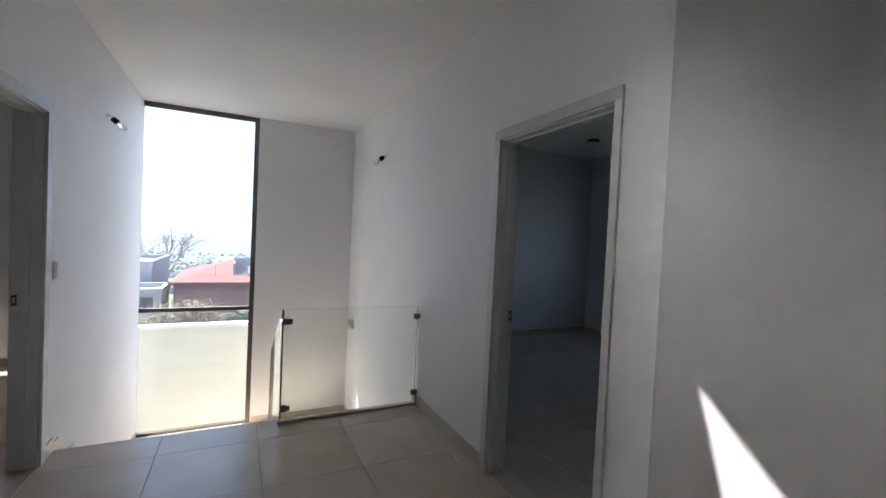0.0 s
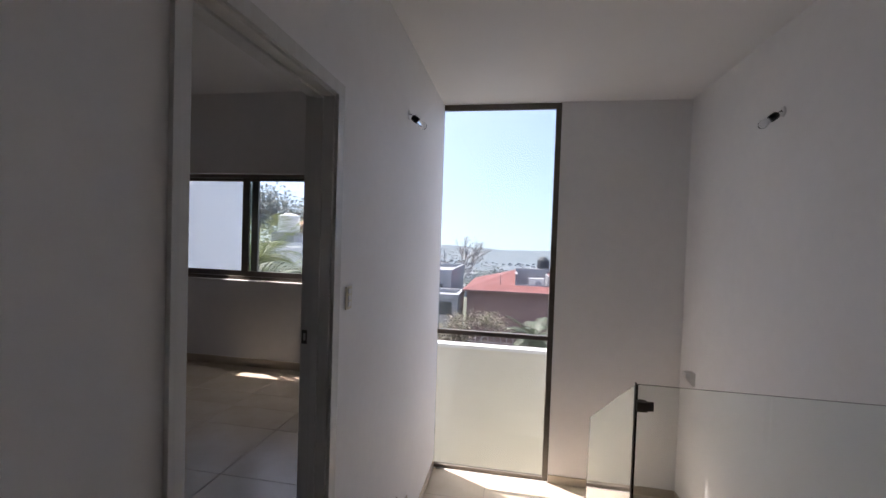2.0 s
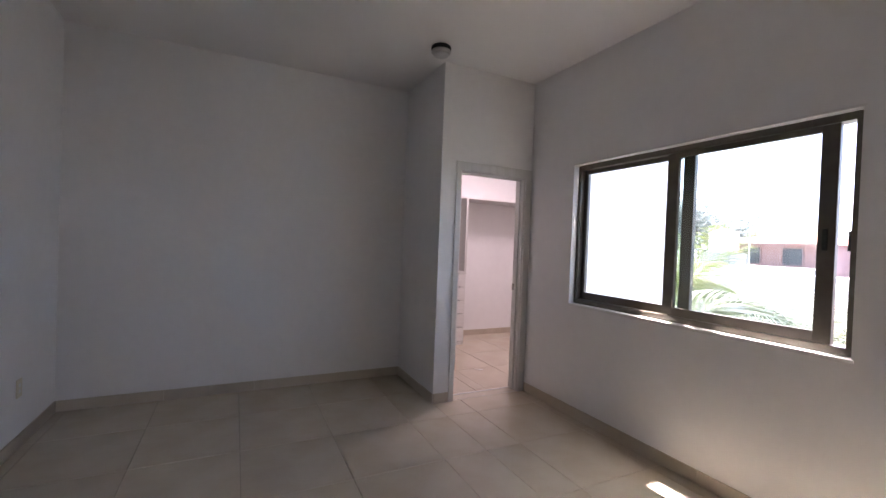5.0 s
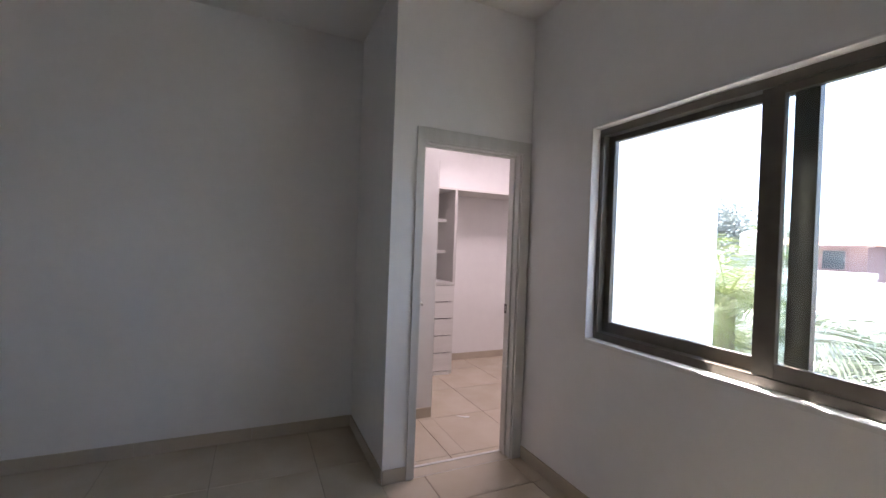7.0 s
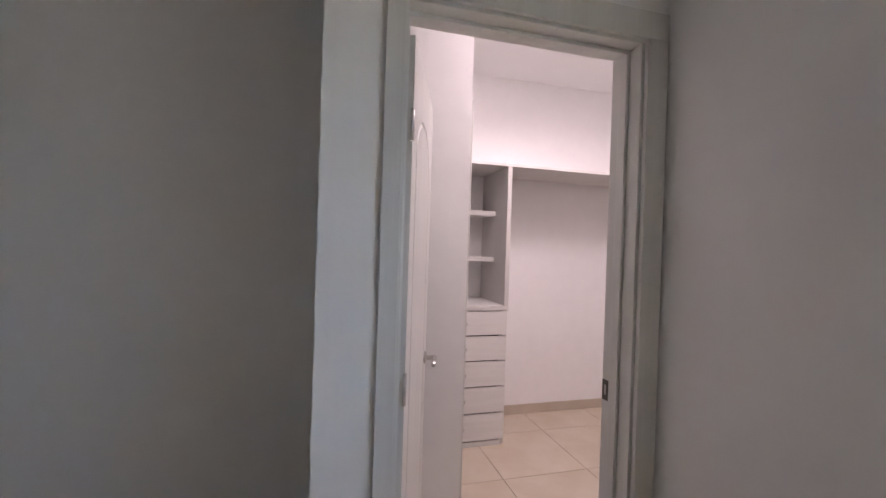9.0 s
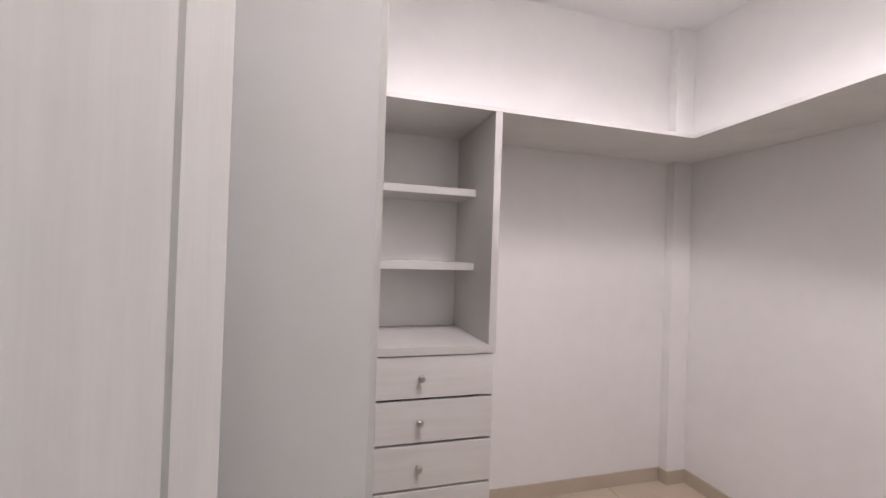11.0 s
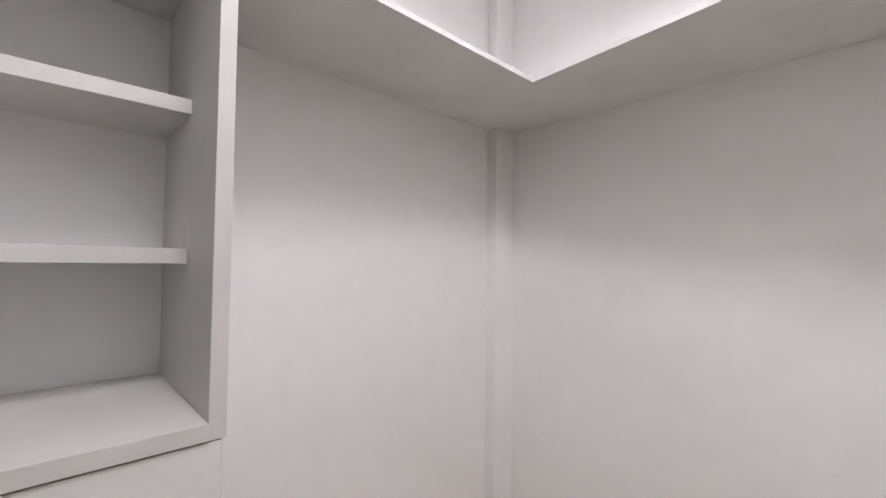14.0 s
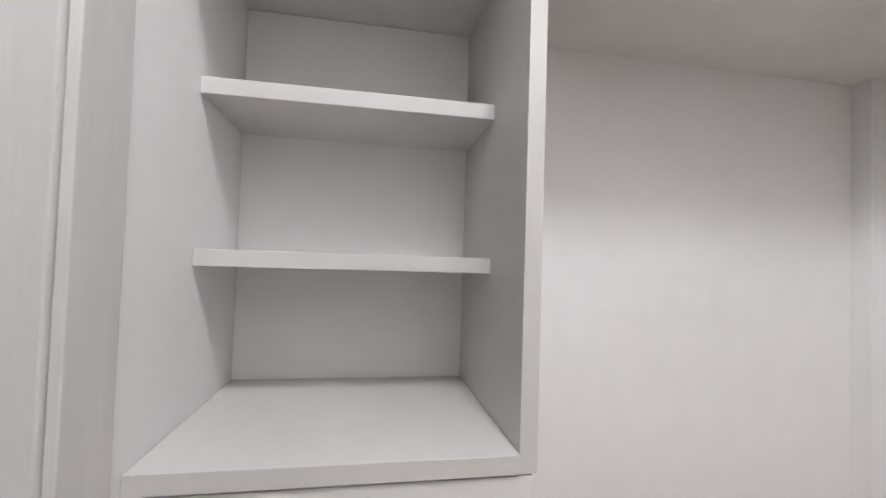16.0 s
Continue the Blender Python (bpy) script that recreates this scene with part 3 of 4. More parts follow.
def skirting(name, *runs, z=0.0):
    """Strips of floor tile along the walls: (axis, wall face, which side is the room, from, to)."""
    for axis, c, side, u0, u1 in runs:
        lo, hi = sorted((c + side * 0.0005, c + side * 0.011))
        n = max(1, round((u1 - u0) / 0.63))
        ob = structure(name, boxes(*[(lo, hi, u0 + (u1 - u0) * k / n + 0.0008, u0 + (u1 - u0) * (k + 1) / n - 0.0008, z, z + 0.085) if axis == "x" else
                                     (u0 + (u1 - u0) * k / n + 0.0008, u0 + (u1 - u0) * (k + 1) / n - 0.0008, lo, hi, z, z + 0.085) for k in range(n)], bevel=0.0015), BASE, "beige tile baseboard", "baseboard")


skirting("baseboard", ("x", L, 1, -2.6, 2.22), ("x", L, 1, 3.232, 3.37), ("x", R, -1, 2.075, 3.37), ("x", R, -1, 0.95, 1.122), ("x", 2.43, -1, -2.6, -0.2), ("y", -2.6, 1, L + 0.012, 2.418),
         ("y", BEDN, -1, -4.40, L - T - 0.012), ("x", BEDW, 1, BEDS + 0.012, 4.554), ("y", 4.566, -1, BEDW, -4.42), ("x", -4.42, 1, 4.566, 4.72), ("y", BEDS, 1, BEDW, L - T),
         ("x", L - T, -1, BEDS + 0.012, 2.22), ("x", L - T, -1, 3.235, BEDN),
         ("x", CLO_W, 1, 5.95, 7.335), ("y", 7.335, -1, CLO_W + 0.011, -6.715), ("x", -6.715, 1, 7.324, CLO_N), ("y", CLO_N, -1, -6.704, CLO_E), ("x", CLO_E, -1, 5.56, CLO_N - 0.012),
         ("x", -5.25, 1, 4.70, CLO_S - 0.002), ("y", 4.69, 1, -5.238, CLO_E - 0.02), ("y", CLO_S, 1, -6.245, -6.205),
         ("y", 5.3, -1, R + T, 5.788), ("x", 5.8, -1, 1.06, 5.3))
structure("baseboard", add_box(bmesh.new(), 0.0, 1.3, -0.011, -0.0005, 0, 0.085, m=SLANT), BASE, "beige tile baseboard", "baseboard")
skirting("baseboard", ("y", NORTH, -1, 0.5, R - 0.012), ("x", R, -1, 4.97, NORTH), ("x", L, 1, 4.97, NORTH), z=-1.1)

# ---- stairs ----
RISE, TREAD, TOP = 1.1 / 6, 0.32, 3.37
stairs = thing("staircase", "tiled half-turn staircase going down to a landing", "staircase", at=(0, TOP, 0), kind="structure")


def stair_part(name, bm, mat):
    return local(stairs, part(name, bm, mat, stairs))


for k in range(1, 6):
    y = TOP + (k - 1) * TREAD
    z = -k * RISE
    stair_part("tread", boxes((L + 0.001, 0.575, y - 0.0, y + TREAD + 0.012, z - 0.02, z), bevel=0.003), TILE)
    stair_part("riser", boxes((L + 0.001, 0.575, y - 0.002, y + 0.006, z, z + RISE - 0.021)), TILE)
    stair_part("step_core", boxes((L + 0.001, 0.575, y + 0.007, y + TREAD, z - 0.17, z - 0.021)), PAINT)
    # stepped skirting on the wall
    stair_part("skirting", boxes((L + 0.001, L + 0.011, y + 0.0, y + 0.085, z + 0.02, z + RISE + 0.05), (L + 0.001, L + 0.011, y + 0.085, y + TREAD, z + 0.001, z + 0.06), bevel=0.0012), BASE)
y = TOP + 5 * TREAD
stair_part("riser", boxes((L + 0.001, 0.575, y - 0.002, y + 0.006, -1.1, -5 * RISE - 0.021)), TILE)
stair_part("landing_slab", boxes((L + 0.001, R - 0.001, y, NORTH - 0.001, -1.26, -1.106)), GROUT)
for k in range(4):
    for j in range(2):
        x0, x1 = L + 0.001 + k * TS, min(R - 0.001, L + (k + 1) * TS - GAP)
        y0, y1 = (y, y + 0.49 - GAP) if j == 0 else (y + 0.49, NORTH - 0.001)
        stair_part("landing_tile", boxes((x0, x1, y0, y1, -1.105, -1.1), bevel=0.001), TILE)
stair_part("nosing", boxes((L + 0.001, R - 0.001, TOP - 0.03, TOP - 0.0005, -0.02, 0.0005), bevel=0.003), TILE)
for k in range(1, 7):
    yy, z = 4.97 - (k - 1) * 0.27, -1.1 - k * RISE
    stair_part("tread", boxes((0.66, R - 0.001, yy - 0.28, yy, z - 0.02, z), bevel=0.003), TILE)
    stair_part("riser", boxes((0.66, R - 0.001, yy - 0.006, yy + 0.002, z, z + RISE - 0.021)), TILE)
# sloping string between the flights
bm = bmesh.new()
prof = [(TOP, 0.0), (TOP, -0.3), (4.97, -1.25), (NORTH - 0.75, -1.25), (NORTH - 0.75, -1.02), (4.97, -0.98), (TOP + 0.05, -0.02)]
sides = [[bm.verts.new((x, yy, z)) for yy, z in prof] for x in (0.577, 0.655)]
bm.faces.new(sides[0]), bm.faces.new(sides[1][::-1])
for k in range(len(prof)):
    bm.faces.new((sides[0][k], sides[1][k], sides[1][(k + 1) % len(prof)], sides[0][(k + 1) % len(prof)]))
bmesh.ops.recalc_face_normals(bm, faces=bm.faces)
stair_part("string", bm, PAINT)
structure("floor_lower", boxes((L, R, -0.5, NORTH, LOW - 0.1, LOW)), TILE, "tiled floor of the storey below", "floor")

# ---- glass balustrade ----


def clamp(parent, x, y, z, turn=0.0):
    bm = bmesh.new()
    m = pose(x, y, z, 0, 0, turn)
    add_box(bm, -0.022, 0.022, -0.02, -0.006, -0.022, 0.022, bevel=0.003, m=m)
    add_box(bm, -0.022, 0.022, 0.006, 0.02, -0.022, 0.022, bevel=0.003, m=m)
    add_box(bm, 0.008, 0.05, -0.006, 0.006, -0.02, 0.02, m=m)
    return part("glass_clamp", bm, DARKM, parent, "square dark steel glass clamp")


bal = thing("glass_balustrade", "frameless clear glass balustrade on square steel clamps", "balustrade")
pane(bal, 0.612, 1.742, 3.275, 3.285, 0.022, 0.893, RAILGLASS, "front_panel")
bm = bmesh.new()
prof = [(3.292, 0.035), (3.292, 0.888), (4.30, 0.32), (4.36, -0.52)]
sides = [[bm.verts.new((x, yy, z)) for yy, z in prof] for x in (0.612, 0.622)]
bm.faces.new(sides[0]), bm.faces.new(sides[1][::-1])
for k in range(4):
    bm.faces.new((sides[0][k], sides[1][k], sides[1][(k + 1) % 4], sides[0][(k + 1) % 4]))
bmesh.ops.recalc_face_normals(bm, faces=bm.faces)
part("side_panel", bm, RAILGLASS, bal, shadow=False)
for z in (0.80, 0.115):
    clamp(bal, 1.735, 3.28, z)
    clamp(bal, 0.635, 3.28, z)
part("edge_strip", boxes((0.606, 0.611, 3.274, 3.286, 0.01, 0.9)), DARKM, bal, "dark polished glass edge")
part("edge_strip", boxes((1.744, 1.747, 3.276, 3.284, 0.02, 0.893)), DARKM, bal, "dark polished glass edge")
bm = bmesh.new()
add_tube(bm, (0.617, 4.302, 0.318), (0.617, 4.362, -0.52), 0.006, n=4)
part("edge_strip", bm, DARKM, bal, "dark polished glass edge")
part("base_channel", boxes((0.60, R - 0.001, 3.273, 3.287, 0.001, 0.02)), BASE, bal)
part("base_post", boxes((1.742, R - 0.001, 3.265, 3.295, 0.02, 0.09), bevel=0.003), BASE, bal)

# ---- lamps and switches ----


def bare_bulb(at, way, label):
    """A black lampholder hanging on its wires out of a box, with a clear bulb."""
    ob = thing("bare_bulb", label, "lamp", at=at, group="bare bulbs")
    out = Vector(way)
    drop = (out * 0.75 + Vector((0.0, 0.1, -0.62))).normalized()
    p = out * 0.03 + Vector((0, 0, -0.012))
    bm = bmesh.new()
    add_lathe(bm, [(0.014, 0), (0.022, 0.006), (0.025, 0.02), (0.024, 0.05), (0.02, 0.058)], p, drop)
    part("lampholder", bm, BLACK, ob, "black bakelite lampholder")
    bm = bmesh.new()
    add_lathe(bm, [(0.012, 0.05), (0.014, 0.062), (0.022, 0.08), (0.0285, 0.1), (0.026, 0.118), (0.014, 0.131), (0.002, 0.134)], p, drop, 20)
    part("bulb", bm, BULB, ob, "clear glass bulb", shadow=False)
    bm = bmesh.new()
    for s in (-1, 1):
        pts = [Vector((0, 0, 0.0)), out * 0.015 + Vector((0, s * 0.006, 0.008)), p + Vector((0, s * 0.004, 0.006)), p]
        for a, b in zip(pts, pts[1:]):
            add_tube(bm, a, b, 0.0018, n=6)
    part("wire", bm, BLACK, ob, "thin black wires")
    bm = bmesh.new()
    add_lathe(bm, [(0.006, 0), (0.034, 0.0005), (0.034, 0.003), (0.006, 0.004)], (0, 0, 0), out)
    part("wall_box", bm, PAINT, ob)


bare_bulb((L + 0.001, 4.445, 2.43), (1, 0, 0), "bare clear bulb in a black lampholder on wall wires")
bare_bulb((R - 0.001, 4.455, 2.41), (-1, 0, 0), "bare clear bulb in a black lampholder on wall wires")


def ceiling_rose(at, label):
    ob = thing("ceiling_lamp", label, "lamp", at=at, group="ceiling lamps")
    bm = bmesh.new()
    add_lathe(bm, [(0.075, 0), (0.082, 0.01), (0.082, 0.028), (0.07, 0.034)], (0, 0, 0), (0, 0, -1), 28)
    part("collar", bm, BLACK, ob, "black collar")
    bm = bmesh.new()
    add_lathe(bm, [(0.058, 0.03), (0.078, 0.036), (0.080, 0.052), (0.068, 0.064), (0.05, 0.068)], (0, 0, 0), (0, 0, -1), 28)
    part("rim", bm, CHROME, ob, "polished steel rim")
    bm = bmesh.new()
    add_lathe(bm, [(0.05, 0.062), (0.062, 0.068), (0.058, 0.077), (0.03, 0.083), (0.006, 0.084)], (0, 0, 0), (0, 0, -1), 28)
    part("cover", bm, LAMPW, ob, "pale frosted cover")


ceiling_rose((-1.95, 4.32, H_BED), "small round ceiling lamp with black collar")
ceiling_rose((-4.19, 4.41, H_BED), "small round ceiling lamp with black collar")
ceiling_rose((-4.10, 2.76, H_BED), "small round ceiling lamp with black collar")
ceiling_rose((4.76, 4.29, H_R), "small round ceiling lamp in the shaded room")


def plate(at, way, buttons, label, size=(0.072, 0.118)):
    ob = thing("light_switch" if buttons else "power_outlet", label, "switch" if buttons else "outlet", at=at)
    ob.rotation_euler = (0, 0, math.atan2(way[1], way[0]))
    w, h = size
    part("cover_plate", boxes((0.0005, 0.008, -w / 2, w / 2, -h / 2, h / 2), bevel=0.003), PLASTIC, ob)
    for k in range(buttons):
        z = (k - (buttons - 1) / 2) * 0.034
        part("rocker", boxes((0.008, 0.013, -0.018, 0.018, z - 0.013, z + 0.013), bevel=0.003), TRIMW, ob, "white rocker")
    if not buttons:
        for z in (-0.02, 0.02):
            part("socket", boxes((0.008, 0.0095, -0.014, 0.014, z - 0.012, z + 0.012), bevel=0.001), TRIMW, ob)


plate((L, 3.36, 1.185), (1, 0), 3, "ivory light switch plate with three rockers")
plate((-4.68, BEDS, 0.39), (0, 1), 0, "ivory wall outlet near the floor")
plate((5.1, 5.3, 0.42), (0, -1), 0, "ivory wall outlet in the shaded room")
bm = bmesh.new()
prof = [(R - 0.0005, 0.19), (R - 0.02, 0.19), (R - 0.085, 0.27), (R - 0.085, 0.31), (R - 0.0005, 0.31)]
sides = [[bm.verts.new((x, y, z)) for x, z in prof] for y in (5.58, 5.67)]
bm.faces.new(sides[0]), bm.faces.new(sides[1][::-1])
for k in range(5):
    bm.faces.new((sides[0][k], sides[1][k], sides[1][(k + 1) % 5], sides[0][(k + 1) % 5]))
bmesh.ops.recalc_face_normals(bm, faces=bm.faces)
tagged(part("wall_bracket", bm, TRIMW), "small white wedge-shaped bracket on the stair wall", "bracket")

# ---- closet ----
FX = -6.258                   # front of the shelf tower
YL, YR = CLO_S, 5.875         # inner sides of the tower
tower = thing("closet_shelf_tower", "whitewashed built-in closet tower, open shelves over five drawers", "shelf unit", at=(FX, (YL + YR) / 2, 0))


def tower_part(name, bm, mat, label="", parent=None):
    return local(tower, part(name, bm, mat, tower, label))


tower_part("side_panel", boxes((CLO_W + 0.001, FX, YR, YR + 0.034, 1.008, 2.086), (CLO_W + 0.001, FX - 0.023, YR, YR + 0.034, 0.0, 1.008), bevel=0.0015), BOARD)
tower_part("back_panel", boxes((CLO_W + 0.001, CLO_W + 0.006, YL + 0.001, YR, 1.045, 2.086)), PAINT)
tower_part("counter", boxes((CLO_W + 0.006, FX + 0.006, YL + 0.001, YR - 0.0005, 1.010, 1.045), bevel=0.002), BOARD)
for z in (1.729, 1.364):
    tower_part("shelf", boxes((CLO_W + 0.006, -6.475, YL + 0.001, YR - 0.0005, z, z + 0.036), bevel=0.0015), BOARD)
# solid filler, coloured black for the shade inside the drawer gaps
tower_part("dark_filler", boxes((CLO_W + 0.006, FX - 0.09, YL + 0.001, YR - 0.0005, 0.0, 1.009)), BLACK)
tower_part("filler_strip", boxes((FX - 0.022, FX - 0.002, YL + 0.001, YL + 0.016, 0.0, 1.009), bevel=0.001), WOODH)
tower_part("plinth", boxes((FX - 0.021, FX - 0.006, YL + 0.017, YR - 0.001, 0.0, 0.038), bevel=0.001), WOODH)
levels = [0.042, 0.248, 0.443, 0.635, 0.8225, 1.0105]
for lo, hi in zip(levels, levels[1:]):
    d = tower_part("drawer", boxes((FX - 0.021, FX, YL + 0.019, YR + 0.026, lo + 0.0055, hi - 0.0055), bevel=0.002), WOODH)
    zc = (lo + hi) / 2
    bm = bmesh.new()
    add_lathe(bm, [(0.0075, 0.0), (0.0065, 0.012), (0.009, 0.016), (0.0155, 0.020), (0.0165, 0.026), (0.014, 0.031), (0.008, 0.0335)], (FX, 5.568, zc), (1, 0, 0), 20)
    k = part("knob", bm, CHROME, d, "round brushed steel knob")
    k.matrix_parent_inverse = d.matrix_parent_inverse.copy()
    k.matrix_parent_inverse = Matrix.Identity(4)
    k.location = (0, 0, 0)

# ledge running round two walls at the tower's height; its north run widens a little to the east
def ledge_shape(x_front, y_a, y_b, z0, z1, lip=0.0):
    bm = bmesh.new()
    if lip:
        plan = [(x_front, YL + 0.001), (x_front + lip, YL + 0.001), (x_front + lip, y_a - lip), (CLO_E - 0.001, y_b - lip), (CLO_E - 0.001, y_b), (x_front, y_a)]
    else:
        plan = [(CLO_W + 0.001, YL + 0.001), (x_front, YL + 0.001), (x_front, y_a), (CLO_E - 0.001, y_b), (CLO_E - 0.001, CLO_N - 0.001), (CLO_W + 0.001, CLO_N - 0.001)]
    lo, hi = [[bm.verts.new((*p, z)) for p in plan] for z in (z0, z1)]
    bm.faces.new(lo[::-1]), bm.faces.new(hi)
    for k in range(len(plan)):
        bm.faces.new((lo[k], lo[(k + 1) % len(plan)], hi[(k + 1) % len(plan)], hi[k]))
    return bm


structure("closet_ledge", ledge_shape(FX - 0.004, 7.0, 6.815, 2.0885, 2.1045), TRIMW, "white high ledge running round the closet walls", "shelf")
structure("closet_ledge_lip", ledge_shape(FX - 0.004, 7.0, 6.815, 2.087, 2.106, 0.005), TRIMW, "thin white front lip of the ledge", "trim")

# bathroom vanity past the doorway
van = thing("vanity_cabinet", "white bathroom vanity against the tiled wall", "cabinet", at=(-6.54, 4.4, 0))
for name, q in (("body", (-6.778, -6.32, 3.95, 5.06, 0.08, 0.81)), ("plinth", (-6.778, -6.37, 3.97, 5.04, 0.0, 0.08)), ("worktop", (-6.778, -6.3, 3.93, 5.075, 0.81, 0.845))):
    local(van, part(name, boxes(q, bevel=0.003), WOODH if name != "worktop" else TRIMW, van))
for y0, y1 in ((3.96, 4.5), (4.51, 5.05)):
    local(van, part("door", boxes((-6.319, -6.302, y0, y1, 0.1, 0.8), bevel=0.003), WOODH, van))
structure("trim_bathroom", boxes((CLO_W + 0.0005, CLO_W + 0.01, 3.95, 5.075, 0.85, 0.885), bevel=0.002), BRONZE, "narrow brown tile border over the vanity", "trim")
# thin white shape laid on the floor in place of a glint of sun
scrap = bmesh.new()
rim = [(-0.055, -0.004), (-0.01, -0.014), (0.03, -0.022), (0.055, -0.012), (0.058, 0.01), (0.035, 0.02), (0.0, 0.011), (-0.05, 0.003)]
lo, hi = [[scrap.verts.new((x, y, z + 0.004 * abs(x) / 0.058)) for x, y in rim] for z in (0.0008, 0.003)]
scrap.faces.new(lo[::-1]), scrap.faces.new(hi)
for k in range(8):
    scrap.faces.new((lo[k], lo[(k + 1) % 8], hi[(k + 1) % 8], hi[k]))
ob = tagged(part("glint_patch", scrap, TRIMW), "tiny white patch in place of a sun glint on the tiled floor", "scrap")
ob.location, ob.rotation_euler = (-5.153, 5.487, 0), (0, 0, radians(55))

# ---- outside: terrace ----
structure("terrace", boxes((-0.9, 4.0, NORTH + TN, 7.0, -1.95, -1.8)), TERRACE, "sunny tiled terrace outside the stair window", "terrace")
par = thing("terrace_parapet", "cream rendered terrace parapet with white coping", "parapet", at=(1, 7.06, -1.8), kind="structure")
local(par, part("wall", boxes((-2.2, 4.0, 7.0, 7.13, -3.2, 0.01)), CREAM, par))
local(par, part("coping", boxes((-2.25, 4.0, 6.985, 7.15, 0.01, 0.055), bevel=0.006), COPING, par))

# ---- outside: ground falling away to a wide valley ----
verts, faces = [], []
RADII = [0.5, 8, 16, 28, 45, 70, 110, 180, 300, 500, 800, 1200, 1800, 2600, 3600, 4700]
FALL = [-4.6, -4.6, -4.8, -5.4, -7, -10, -15, -22, -32, -44, -58, -74, -88, -96, -105, -112]
N = 96
for r, z in zip(RADII, FALL):
    for k in range(N):
        a = 2 * math.pi * k / N
        bump = 0.0 if r < 60 else noise.noise(Vector((math.cos(a) * 3, math.sin(a) * 3, r * 0.003))) * min(14.0, r * 0.012)
        verts.append((r * math.cos(a), 4 + r * math.sin(a), z + bump))
for i in range(len(RADII) - 1):
    for k in range(N):
        faces.append((i * N + k, (i + 1) * N + k, (i + 1) * N + (k + 1) % N, i * N + (k + 1) % N))
faces.append(tuple(range(N)))
near = mesh("ground", verts, faces, EARTH, True)
# past 150 m the ground takes the colour with haze painted in
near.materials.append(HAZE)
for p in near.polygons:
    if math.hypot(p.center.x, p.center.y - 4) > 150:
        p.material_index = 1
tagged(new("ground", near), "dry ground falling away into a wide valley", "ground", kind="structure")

# hills on the horizon, with the air's haze in their colour
verts, faces = [], []
N = 160
for i, (r, top) in enumerate(((3000, 0), (3500, 0.55), (4300, 1.0), (4500, 0.9))):
    for k in range(N + 1):
        a = math.radians(-20 + 200 * k / N)
        h = 34 + 46 * noise.noise(Vector((k * 0.13, 3.1, 0))) + 16 * noise.noise(Vector((k * 0.5, 1.0, 0)))
        verts.append((r * math.cos(a), 4 + r * math.sin(a), -125 + top * h))
for i in range(3):
    for k in range(N):
        faces.append((i * (N + 1) + k, (i + 1) * (N + 1) + k, (i + 1) * (N + 1) + k + 1, i * (N + 1) + k + 1))
tagged(new("backdrop_hills", mesh("hills", verts, faces, HAZE, True)), "hills along the horizon, tinted hazy blue", "hills", kind="structure")

# far town: blocks scattered through the valley, paled by haze in their colour
rng = random.Random(5)
verts, faces = [], []
for _ in range(1500):
    r = rng.uniform(130, 1500)
    a = math.radians(rng.uniform(45, 135))
    z = float(np.interp(r, RADII, FALL)) - 3
    w, d, h = rng.uniform(4, 11), rng.uniform(4, 10), rng.uniform(5, 10)
    x, y = r * math.cos(a), 4 + r * math.sin(a)
    o = len(verts)
    verts += [(x + sx * w / 2, y + sy * d / 2, zz) for zz in (z, z + h) for sx, sy in ((-1, -1), (1, -1), (1, 1), (-1, 1))]
    faces += [(o + p, o + q, o + s, o + t) for p, q, s, t in ((4, 5, 6, 7), (0, 1, 5, 4), (1, 2, 6, 5), (2, 3, 7, 6), (3, 0, 4, 7))]
tagged(new("far_town", mesh("far_town", verts, faces, CITY)), "houses of a far town, tinted pale with haze", "town", kind="stuff")

# ---- outside: houses ----


